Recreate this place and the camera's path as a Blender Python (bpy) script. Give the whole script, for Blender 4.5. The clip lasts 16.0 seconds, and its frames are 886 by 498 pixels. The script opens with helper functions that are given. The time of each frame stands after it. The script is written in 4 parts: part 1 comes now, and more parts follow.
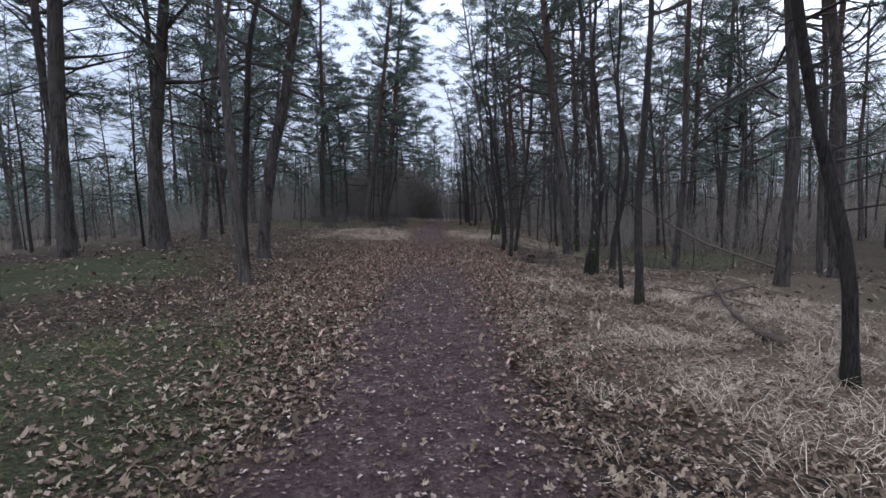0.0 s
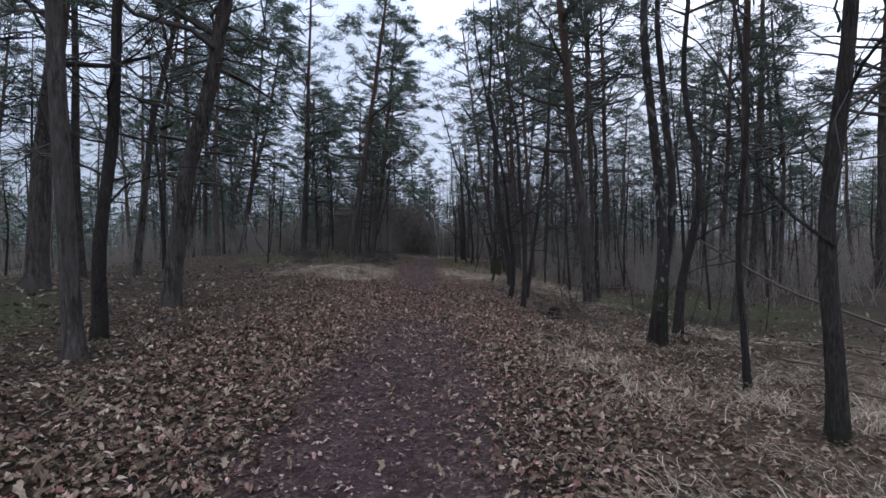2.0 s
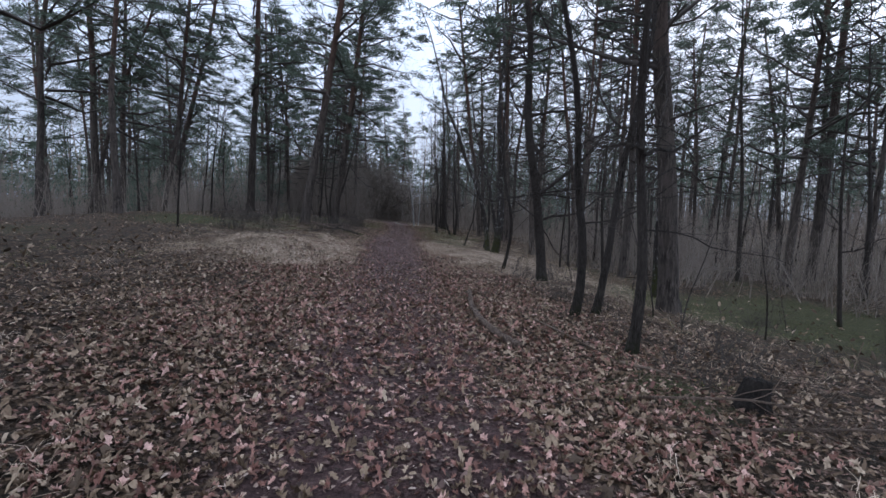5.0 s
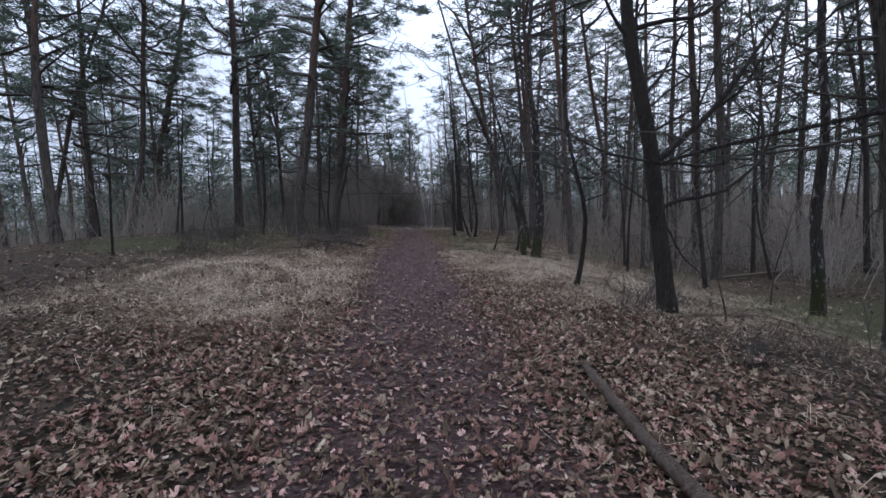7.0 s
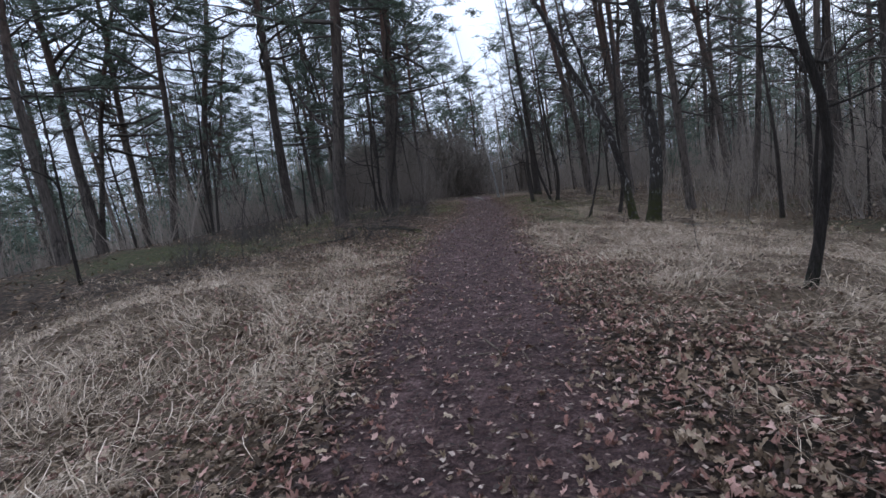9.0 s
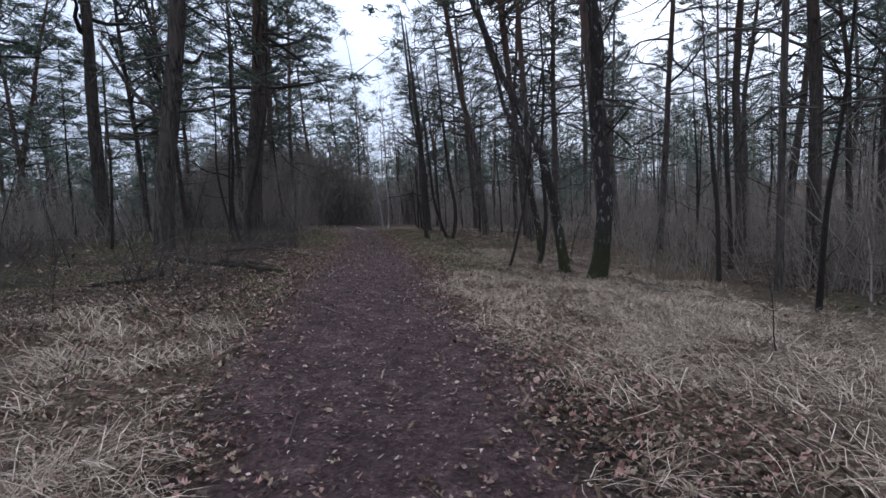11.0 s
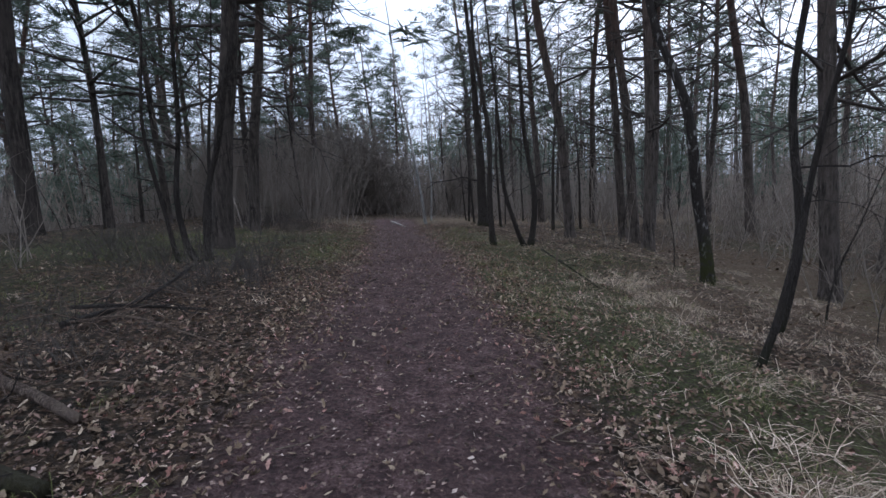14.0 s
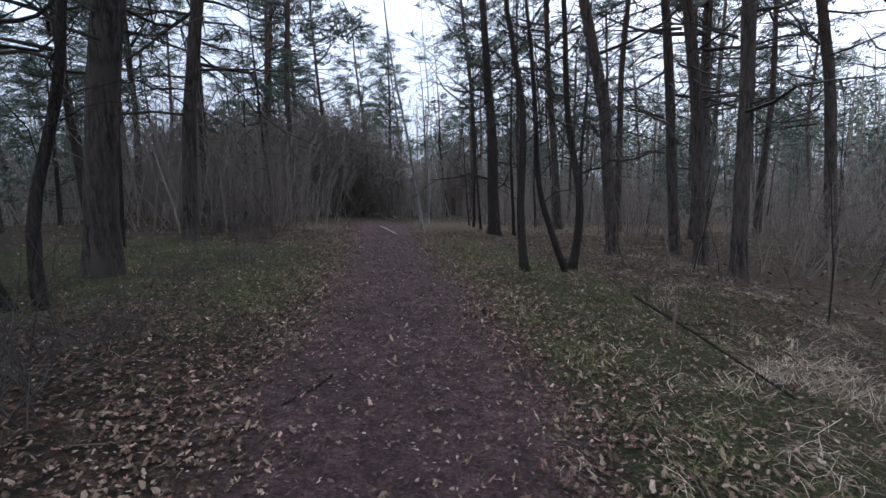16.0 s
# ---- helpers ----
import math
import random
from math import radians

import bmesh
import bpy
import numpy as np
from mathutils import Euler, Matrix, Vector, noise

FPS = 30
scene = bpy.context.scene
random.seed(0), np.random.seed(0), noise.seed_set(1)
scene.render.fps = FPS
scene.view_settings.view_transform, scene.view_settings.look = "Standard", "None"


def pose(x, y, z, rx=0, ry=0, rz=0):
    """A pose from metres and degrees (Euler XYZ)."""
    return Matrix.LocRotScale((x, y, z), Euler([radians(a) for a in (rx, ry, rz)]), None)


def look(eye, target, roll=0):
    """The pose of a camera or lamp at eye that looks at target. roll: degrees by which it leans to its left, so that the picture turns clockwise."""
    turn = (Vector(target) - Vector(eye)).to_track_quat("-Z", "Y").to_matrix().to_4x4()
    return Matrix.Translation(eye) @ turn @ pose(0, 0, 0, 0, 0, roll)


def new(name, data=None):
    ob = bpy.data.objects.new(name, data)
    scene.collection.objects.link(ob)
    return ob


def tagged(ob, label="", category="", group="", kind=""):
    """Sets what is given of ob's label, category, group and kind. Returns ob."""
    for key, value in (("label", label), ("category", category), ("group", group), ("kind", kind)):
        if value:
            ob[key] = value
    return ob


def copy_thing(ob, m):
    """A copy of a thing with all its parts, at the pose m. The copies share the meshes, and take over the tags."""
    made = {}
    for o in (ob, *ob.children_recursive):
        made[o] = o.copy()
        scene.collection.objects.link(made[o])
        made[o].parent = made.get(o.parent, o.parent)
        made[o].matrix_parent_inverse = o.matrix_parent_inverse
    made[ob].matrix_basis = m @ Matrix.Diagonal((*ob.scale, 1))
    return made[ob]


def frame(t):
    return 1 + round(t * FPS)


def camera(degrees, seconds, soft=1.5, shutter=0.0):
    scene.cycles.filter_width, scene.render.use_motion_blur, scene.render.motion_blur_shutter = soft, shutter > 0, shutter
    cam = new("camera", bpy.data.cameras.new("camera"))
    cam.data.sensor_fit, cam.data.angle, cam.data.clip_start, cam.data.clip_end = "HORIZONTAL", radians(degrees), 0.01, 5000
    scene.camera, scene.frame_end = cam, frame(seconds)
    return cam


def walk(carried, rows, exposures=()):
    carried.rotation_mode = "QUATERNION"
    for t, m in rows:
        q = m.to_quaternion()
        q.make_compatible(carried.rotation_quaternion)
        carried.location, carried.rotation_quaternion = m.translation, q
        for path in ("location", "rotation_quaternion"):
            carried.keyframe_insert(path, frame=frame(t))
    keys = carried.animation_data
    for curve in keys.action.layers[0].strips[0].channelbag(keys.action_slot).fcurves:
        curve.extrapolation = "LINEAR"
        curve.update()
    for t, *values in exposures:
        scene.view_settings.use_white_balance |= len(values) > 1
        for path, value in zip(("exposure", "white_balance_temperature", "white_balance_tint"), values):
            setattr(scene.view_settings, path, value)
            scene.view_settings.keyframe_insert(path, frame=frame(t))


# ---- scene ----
PATH = [
    (0, (0.301, 0.032, 1.475), (0.298, 2.024, 1.298), -1.2),
    (0.5, (0.32, 1.019, 1.44), (0.352, 3.018, 1.379), -2.0),
    (1, (0.356, 1.995, 1.41), (0.39, 3.995, 1.379), 0.6),
    (1.5, (0.373, 2.919, 1.435), (0.427, 4.917, 1.373), -0.2),
    (2, (0.435, 3.846, 1.342), (0.454, 5.845, 1.321), -0.1),
    (2.5, (0.383, 4.83, 1.353), (0.395, 6.829, 1.317), -0.2),
    (3, (0.389, 5.768, 1.31), (0.41, 7.765, 1.194), 2.1),
    (3.2, (0.36, 6.151, 1.321), (0.43, 8.145, 1.187), 4.0),
    (5.3, (-0.127, 10.522, 1.319), (0.066, 12.506, 1.158), 1.1),
    (5.5, (-0.165, 10.942, 1.29), (0.013, 12.928, 1.141), -1.6),
    (6, (-0.223, 11.938, 1.276), (-0.052, 13.924, 1.117), -0.3),
    (6.5, (-0.311, 13.06, 1.262), (-0.175, 15.049, 1.103), 1.2),
    (7, (-0.274, 14.111, 1.241), (-0.167, 16.102, 1.087), -2.0),
    (7.5, (-0.263, 15.188, 1.201), (-0.121, 17.177, 1.043), -0.5),
    (8, (-0.149, 16.251, 1.181), (-0.089, 18.242, 1.0), -3.6),
    (8.5, (-0.187, 17.275, 1.199), (-0.26, 19.266, 1.033), -2.9),
    (9, (-0.123, 18.015, 1.198), (-0.347, 19.985, 0.942), -8.8),
    (9.5, (-0.058, 19.093, 1.139), (-0.059, 21.082, 0.931), -6.3),
    (9.7, (-0.082, 19.504, 1.087), (0.108, 21.483, 0.864), -6.4),
    (11.8, (-0.604, 23.091, 1.217), (-0.283, 25.062, 1.093), -3.5),
    (12, (-0.586, 23.526, 1.267), (-0.267, 25.498, 1.152), -3.9),
    (12.5, (-0.503, 24.68, 1.295), (-0.271, 26.659, 1.118), -1.2),
    (13, (-0.466, 25.772, 1.334), (-0.235, 27.741, 1.069), -3.9),
    (13.5, (-0.491, 26.839, 1.32), (-0.286, 28.82, 1.135), 0.5),
    (14, (-0.405, 27.934, 1.31), (-0.259, 29.915, 1.078), -3.0),
    (14.5, (-0.437, 28.953, 1.336), (-0.379, 30.942, 1.134), 1.1),
    (15, (-0.451, 29.945, 1.365), (-0.298, 31.92, 1.089), -1.5),
    (15.5, (-0.463, 30.871, 1.339), (-0.302, 32.853, 1.127), 0.4),
    (16, (-0.381, 31.771, 1.343), (-0.204, 33.749, 1.108), -1.9),
]
cam = camera(86.0, 16.0, soft=1.5)
walk(cam, [(t, look(eye, target, roll)) for t, eye, target, roll in PATH],
     exposures=((0.0, -0.15, 6000, 14), (1.5, -0.42, 6000, 14), (3.2, -0.34, 6000, 14), (5.5, -0.1, 6000, 14), (9.5, 0.0, 6000, 14), (12.0, -0.16, 6000, 14), (13.8, 0.04, 6000, 14), (16.0, 0.07, 6000, 14)))

# ---- world, sun, exposure ----
world = bpy.data.worlds.new("overcast_sky")
scene.world = world
world.use_nodes = True
wn, wl = world.node_tree.nodes, world.node_tree.links
sky = wn.new("ShaderNodeTexSky")
sky.sky_type, sky.sun_disc = "NISHITA", False
sky.sun_elevation, sky.sun_rotation = radians(38), radians(35)
sky.air_density, sky.dust_density, sky.ozone_density = 1.0, 4.0, 1.5
pale = wn.new("ShaderNodeHueSaturation")
pale.inputs["Saturation"].default_value = 0.35
wl.new(sky.outputs[0], pale.inputs["Color"])
cloud_map = wn.new("ShaderNodeTexCoord")
clouds = wn.new("ShaderNodeTexNoise")
clouds.inputs["Scale"].default_value, clouds.inputs["Detail"].default_value = 5.0, 6.0
wl.new(cloud_map.outputs["Generated"], clouds.inputs["Vector"])
deck = wn.new("ShaderNodeMix")
deck.data_type = "RGBA"
deck.inputs[0].default_value = 0.82
deck.inputs[7].default_value = (6.25, 7.15, 8.5, 1)
wl.new(pale.outputs[0], deck.inputs[6])
cloud_ramp = wn.new("ShaderNodeMapRange")
cloud_ramp.inputs[1].default_value, cloud_ramp.inputs[2].default_value = 0.3, 0.75
cloud_ramp.inputs[3].default_value, cloud_ramp.inputs[4].default_value = 0.72, 1.15
wl.new(clouds.outputs[0], cloud_ramp.inputs[0])
# an overcast deck is about three times brighter overhead than at the horizon
height = wn.new("ShaderNodeSeparateXYZ")
wl.new(cloud_map.outputs["Generated"], height.inputs[0])
overhead = wn.new("ShaderNodeMapRange")
overhead.inputs[3].default_value, overhead.inputs[4].default_value = 0.58, 2.9
wl.new(height.outputs[2], overhead.inputs[0])
deep = wn.new("ShaderNodeMath")
deep.operation = "MULTIPLY"
wl.new(cloud_ramp.outputs[0], deep.inputs[0])
wl.new(overhead.outputs[0], deep.inputs[1])
wash = wn.new("ShaderNodeVectorMath")
wash.operation = "SCALE"
wl.new(deck.outputs[2], wash.inputs[0])
wl.new(deep.outputs[0], wash.inputs["Scale"])
wl.new(wash.outputs[0], wn["Background"].inputs["Color"])
wn["Background"].inputs["Strength"].default_value = 0.15
sun_data = bpy.data.lights.new("sun", "SUN")
sun_data.energy, sun_data.angle, sun_data.color = 0.5, radians(25), (1.0, 0.96, 0.92)
sun = new("sun", sun_data)
sun.rotation_euler = (radians(52), 0, radians(-35))


# ---- materials ----
def material(name, rough=0.9):
    m = bpy.data.materials.new(name)
    m.use_nodes = True
    n, l = m.node_tree.nodes, m.node_tree.links
    b = n["Principled BSDF"]
    b.inputs["Roughness"].default_value = rough
    b.inputs["Specular IOR Level"].default_value = 0.25
    return m, n, l, b


def ramp(n, stops):
    r = n.new("ShaderNodeValToRGB")
    while len(r.color_ramp.elements) < len(stops):
        r.color_ramp.elements.new(0.5)
    for e, (p, c) in zip(r.color_ramp.elements, stops):
        e.position, e.color = p, (*c, 1)
    return r


def coords(n, l, scale, out="Object"):
    tc, mp = n.new("ShaderNodeTexCoord"), n.new("ShaderNodeMapping")
    mp.inputs["Scale"].default_value = scale
    l.new(tc.outputs[out], mp.inputs["Vector"])
    return mp.outputs[0]


def noise_tex(n, l, vec, scale, detail=6.0, rough=0.6):
    t = n.new("ShaderNodeTexNoise")
    t.inputs["Scale"].default_value, t.inputs["Detail"].default_value, t.inputs["Roughness"].default_value = scale, detail, rough
    l.new(vec, t.inputs["Vector"])
    return t.outputs[0]


def mix(n, l, fac, a, b, mode="MIX"):
    x = n.new("ShaderNodeMix")
    x.data_type, x.blend_type = "RGBA", mode
    for s, v in ((x.inputs[0], fac), (x.inputs[6], a), (x.inputs[7], b)):
        if isinstance(v, (int, float)):
            s.default_value = v
        elif isinstance(v, tuple):
            s.default_value = (*v, 1)
        else:
            l.new(v, s)
    return x.outputs[2]


def maths(n, l, op, a, b=0.0, clamp=False):
    x = n.new("ShaderNodeMath")
    x.operation, x.use_clamp = op, clamp
    for s, v in ((x.inputs[0], a), (x.inputs[1], b)):
        if isinstance(v, (int, float)):
            s.default_value = v
        else:
            l.new(v, s)
    return x.outputs[0]


def span(n, l, v, a, b, c=0.0, d=1.0):
    x = n.new("ShaderNodeMapRange")
    l.new(v, x.inputs[0])
    for i, q in enumerate((a, b, c, d)):
        x.inputs[i + 1].default_value = q
    return x.outputs[0]


def bump(n, l, b, height, strength, dist):
    x = n.new("ShaderNodeBump")
    x.inputs["Strength"].default_value, x.inputs["Distance"].default_value = strength, dist
    l.new(height, x.inputs["Height"])
    l.new(x.outputs[0], b.inputs["Normal"])


def bark(name, dark, light, upper=None, moss=(0.05, 0.07, 0.02), moss_top=0.5, white=None, scale=24):
    m, n, l, b = material(name, 0.95)
    v = coords(n, l, (1, 1, 0.2))
    plates = n.new("ShaderNodeTexVoronoi")
    plates.feature = "DISTANCE_TO_EDGE"
    plates.inputs["Scale"].default_value = scale
    warp = n.new("ShaderNodeVectorMath")
    warp.operation = "MULTIPLY_ADD"
    wob = n.new("ShaderNodeTexNoise")
    wob.inputs["Scale"].default_value = 9
    l.new(v, wob.inputs["Vector"])
    l.new(wob.outputs[1], warp.inputs[0])
    warp.inputs[1].default_value = (0.12, 0.12, 0.12)
    l.new(v, warp.inputs[2])
    l.new(warp.outputs[0], plates.inputs["Vector"])
    fissure = span(n, l, noise_tex(n, l, coords(n, l, (1, 1, 0.14)), scale * 1.3, 6, 0.7), 0.36, 0.62)
    flakes = span(n, l, plates.outputs[0], -0.12, 0.3)
    crack = maths(n, l, "ADD", maths(n, l, "MULTIPLY", fissure, 0.75), maths(n, l, "MULTIPLY", flakes, 0.25))
    grain = noise_tex(n, l, v, 70, 6, 0.7)
    big = noise_tex(n, l, coords(n, l, (1, 1, 1)), 2.2, 4)
    mottle = noise_tex(n, l, v, 14, 6, 0.65)
    col = mix(n, l, span(n, l, maths(n, l, "MULTIPLY", maths(n, l, "MULTIPLY", crack, grain), mottle), 0.07, 0.29), dark, light)
    col = mix(n, l, span(n, l, big, 0.35, 0.7), col, tuple(c * 0.6 for c in light))
    sep = n.new("ShaderNodeSeparateXYZ")
    l.new(coords(n, l, (1, 1, 1)), sep.inputs[0])
    up = maths(n, l, "ADD", sep.outputs[2], span(n, l, big, 0, 1, -2.5, 2.5))
    if upper:
        col = mix(n, l, span(n, l, up, 4.5, 9.5), col, mix(n, l, grain, tuple(c * 0.5 for c in upper), upper))
    if white:
        stripes = noise_tex(n, l, coords(n, l, (5, 5, 2.2)), 2.6, 5, 0.62)
        lo, hi = white
        col = mix(n, l, maths(n, l, "MULTIPLY", span(n, l, stripes, lo, lo + 0.05), span(n, l, grain, 0.3, 0.5)), col, (0.34, 0.33, 0.315))
        col = mix(n, l, span(n, l, up, hi, hi + 3.0), col, mix(n, l, span(n, l, stripes, 0.48, 0.55), (0.2, 0.19, 0.18), (0.04, 0.036, 0.032)))
    if moss:
        patch = noise_tex(n, l, coords(n, l, (1, 1, 1)), 7, 5)
        low = span(n, l, maths(n, l, "ADD", sep.outputs[2], maths(n, l, "MULTIPLY", patch, -moss_top)), -0.1, moss_top * 0.5, 1.0, 0.0)
        col = mix(n, l, maths(n, l, "MULTIPLY", low, span(n, l, patch, 0.35, 0.5), True), col, moss)
    info = n.new("ShaderNodeObjectInfo")
    col = mix(n, l, span(n, l, info.outputs["Random"], 0, 1, 0.0, 0.35), col, tuple(c * 0.5 for c in dark))
    l.new(col, b.inputs["Base Color"])
    bump(n, l, b, maths(n, l, "ADD", crack, maths(n, l, "MULTIPLY", grain, 0.9)), 1.0, 0.034)
    return m


pine_bark = bark("pine_bark", (0.02, 0.0165, 0.0145), (0.21, 0.175, 0.152), upper=(0.16, 0.092, 0.068), moss=None, scale=17)
oak_bark = bark("oak_bark", (0.022, 0.019, 0.017), (0.115, 0.096, 0.083), moss=(0.034, 0.036, 0.018), moss_top=0.3, scale=48)
birch_bark = bark("birch_bark", (0.02, 0.0175, 0.016), (0.11, 0.095, 0.085), moss=(0.052, 0.056, 0.017), moss_top=1.0, white=(0.575, 7.5), scale=36)
pale_birch_bark = bark("pale_birch_bark", (0.15, 0.14, 0.132), (0.74, 0.72, 0.68), moss=None, scale=30)
branch_bark = bark("branch_bark", (0.1, 0.07, 0.054), (0.42, 0.315, 0.25), moss=None, scale=60)
mossy_bark = bark("mossy_bark", (0.03, 0.024, 0.018), (0.15, 0.12, 0.09), moss=(0.06, 0.055, 0.027), moss_top=0.5, scale=40)
charred_bark = bark("charred_bark", (0.012, 0.01, 0.009), (0.06, 0.048, 0.04), moss=None)


def twig_material(name, c1, c2, rough=0.9):
    m, n, l, b = material(name, rough)
    v = noise_tex(n, l, coords(n, l, (1, 1, 1)), 6, 4)
    info = n.new("ShaderNodeObjectInfo")
    col = mix(n, l, v, c1, c2)
    col = mix(n, l, maths(n, l, "MULTIPLY", info.outputs["Random"], 0.4), col, tuple(c * 0.55 for c in c1))
    l.new(col, b.inputs["Base Color"])
    return m


dead_twig = twig_material("dead_twig", (0.04, 0.0345, 0.03), (0.095, 0.082, 0.072))
bare_twig = twig_material("bare_twig", (0.055, 0.047, 0.041), (0.12, 0.102, 0.089))
# paler than the near twigs: distance haze is put into this colour
brush_twig = twig_material("brush_twig", (0.17, 0.142, 0.12), (0.34, 0.29, 0.245))
bush_twig = twig_material("bush_twig", (0.14, 0.118, 0.1), (0.28, 0.238, 0.2))
dead_wood = twig_material("dead_wood", (0.085, 0.064, 0.048), (0.19, 0.148, 0.115))
pale_wood = twig_material("pale_wood", (0.17, 0.15, 0.13), (0.34, 0.31, 0.28))


def leafy(name, stops, rough=0.7):
    m, n, l, b = material(name, rough)
    g = n.new("ShaderNodeNewGeometry")
    r = ramp(n, stops)
    l.new(g.outputs["Random Per Island"], r.inputs[0])
    vein = noise_tex(n, l, coords(n, l, (1, 1, 1)), 40, 3)
    col = mix(n, l, span(n, l, vein, 0.3, 0.75, 0.0, 0.62), r.outputs[0], (0.05, 0.035, 0.023))
    l.new(col, b.inputs["Base Color"])
    return m


# needle greens are lifted and greyed to carry the haze over the crowns
needles = leafy("pine_needles", ((0.0, (0.066, 0.104, 0.07)), (0.5, (0.105, 0.156, 0.112)), (1.0, (0.155, 0.21, 0.16))), 0.6)
fallen_leaf = leafy("fallen_leaf", ((0.0, (0.052, 0.033, 0.02)), (0.3, (0.122, 0.08, 0.049)), (0.62, (0.232, 0.16, 0.104)), (0.88, (0.35, 0.26, 0.178)), (1.0, (0.52, 0.41, 0.3))), 0.6)
russet_leaf = leafy("russet_leaf", ((0.0, (0.1, 0.041, 0.032)), (0.4, (0.235, 0.11, 0.085)), (0.78, (0.42, 0.232, 0.186)), (1.0, (0.66, 0.43, 0.365))), 0.6)
scrap_leaf = leafy("leaf_scraps", ((0.0, (0.0548, 0.0291, 0.0229)), (0.6, (0.15, 0.0885, 0.0661)), (0.92, (0.273, 0.177, 0.133)), (1.0, (0.493, 0.354, 0.276))), 0.7)
path_scrap = leafy("path_scraps", ((0.0, (0.018, 0.011, 0.01)), (0.45, (0.055, 0.034, 0.03)), (0.7, (0.16, 0.1, 0.084)), (0.92, (0.34, 0.245, 0.2)), (1.0, (0.56, 0.45, 0.38))), 0.7)
straw = leafy("dry_grass", ((0.0, (0.11, 0.077, 0.05)), (0.45, (0.4, 0.3, 0.212)), (1.0, (0.82, 0.67, 0.52))), 0.7)
green_blade = leafy("green_grass", ((0.0, (0.066, 0.078, 0.021)), (0.6, (0.125, 0.145, 0.039)), (1.0, (0.25, 0.255, 0.09))), 0.7)


def ground_material():
    m, n, l, b = material("forest_floor", 0.97)
    at = n.new("ShaderNodeAttribute")
    at.attribute_name = "cover"
    sep = n.new("ShaderNodeSeparateColor")
    l.new(at.outputs["Color"], sep.inputs[0])
    v = coords(n, l, (1, 1, 1))
    fine, mid, big = noise_tex(n, l, v, 38, 6, 0.7), noise_tex(n, l, v, 7, 6), noise_tex(n, l, v, 0.9, 4)
    flake = n.new("ShaderNodeTexVoronoi")
    flake.inputs["Scale"].default_value = 22
    l.new(v, flake.inputs["Vector"])
    litter = ramp(n, ((0.0, (0.024, 0.0155, 0.01)), (0.3, (0.082, 0.051, 0.032)), (0.65, (0.21, 0.137, 0.089)), (1.0, (0.42, 0.295, 0.205))))
    sepf = n.new("ShaderNodeSeparateColor")
    l.new(flake.outputs["Color"], sepf.inputs[0])
    l.new(maths(n, l, "MULTIPLY", sepf.outputs[0], span(n, l, fine, 0.25, 0.7)), litter.inputs[0])
    # near-black patches put the shade between leaves into the floor colour
    col = mix(n, l, span(n, l, mid, 0.35, 0.65), litter.outputs[0], (0.02, 0.0155, 0.0095))
    soil = ramp(n, ((0.38, (0.026, 0.0152, 0.0145)), (0.48, (0.086, 0.05, 0.047)), (0.56, (0.165, 0.101, 0.094)), (0.66, (0.36, 0.25, 0.23))))
    grit = noise_tex(n, l, v, 110, 4, 0.75)
    l.new(maths(n, l, "ADD", maths(n, l, "ADD", maths(n, l, "MULTIPLY", fine, 0.5), maths(n, l, "MULTIPLY", grit, 0.15)), maths(n, l, "MULTIPLY", mid, 0.35)), soil.inputs[0])
    worn = noise_tex(n, l, coords(n, l, (1, 0.5, 1)), 2.3, 5, 0.65)
    trod = mix(n, l, span(n, l, worn, 0.38, 0.66, 0.0, 0.6), soil.outputs[0], (0.05, 0.0305, 0.029))
    dry = ramp(n, ((0.3, (0.0562, 0.0401, 0.025)), (0.7, (0.192, 0.138, 0.0885))))
    l.new(noise_tex(n, l, coords(n, l, (1, 0.35, 1)), 60, 5), dry.inputs[0])
    moss = ramp(n, ((0.36, (0.026, 0.02, 0.012)), (0.5, (0.046, 0.053, 0.018)), (0.66, (0.1, 0.112, 0.04))))
    l.new(fine, moss.inputs[0])
    def soft(s):
        return span(n, l, maths(n, l, "ADD", s, span(n, l, mid, 0.25, 0.75, -0.3, 0.3)), 0.3, 0.7)
    col = mix(n, l, soft(sep.outputs[1]), col, dry.outputs[0])
    col = mix(n, l, maths(n, l, "MULTIPLY", soft(sep.outputs[2]), span(n, l, fine, 0.3, 0.6, 0.35, 0.95)), col, moss.outputs[0])
    col = mix(n, l, soft(sep.outputs[0]), col, trod)
    l.new(col, b.inputs["Base Color"])
    bump(n, l, b, maths(n, l, "ADD", maths(n, l, "MULTIPLY", fine, 0.7), maths(n, l, "MULTIPLY", mid, 1.0)), 1.0, 0.09)
    return m


floor_mat = ground_material()

# ---- ground ----
PATH_Y = (-30, 8, 12, 16, 20, 27, 33, 38, 42, 48, 56, 120)
PATH_X = (0.1, 0.1, 0.0, -0.35, -0.32, -0.55, -0.42, -0.4, -0.62, -0.95, -1.2, -1.2)


def path_x(y):
    return np.interp(y, PATH_Y, PATH_X)


def bumps(x, y):
    return (0.05 * np.sin(1.3 * x + 0.7 * y) * np.sin(0.9 * y - 0.5 * x + 1.0) + 0.03 * np.sin(2.9 * x + 1.1) * np.sin(2.3 * y + 0.4)
            + 0.012 * np.sin(7.1 * x + 2.0 * np.sin(1.7 * y)) * np.sin(6.3 * y + 1.3 * x))


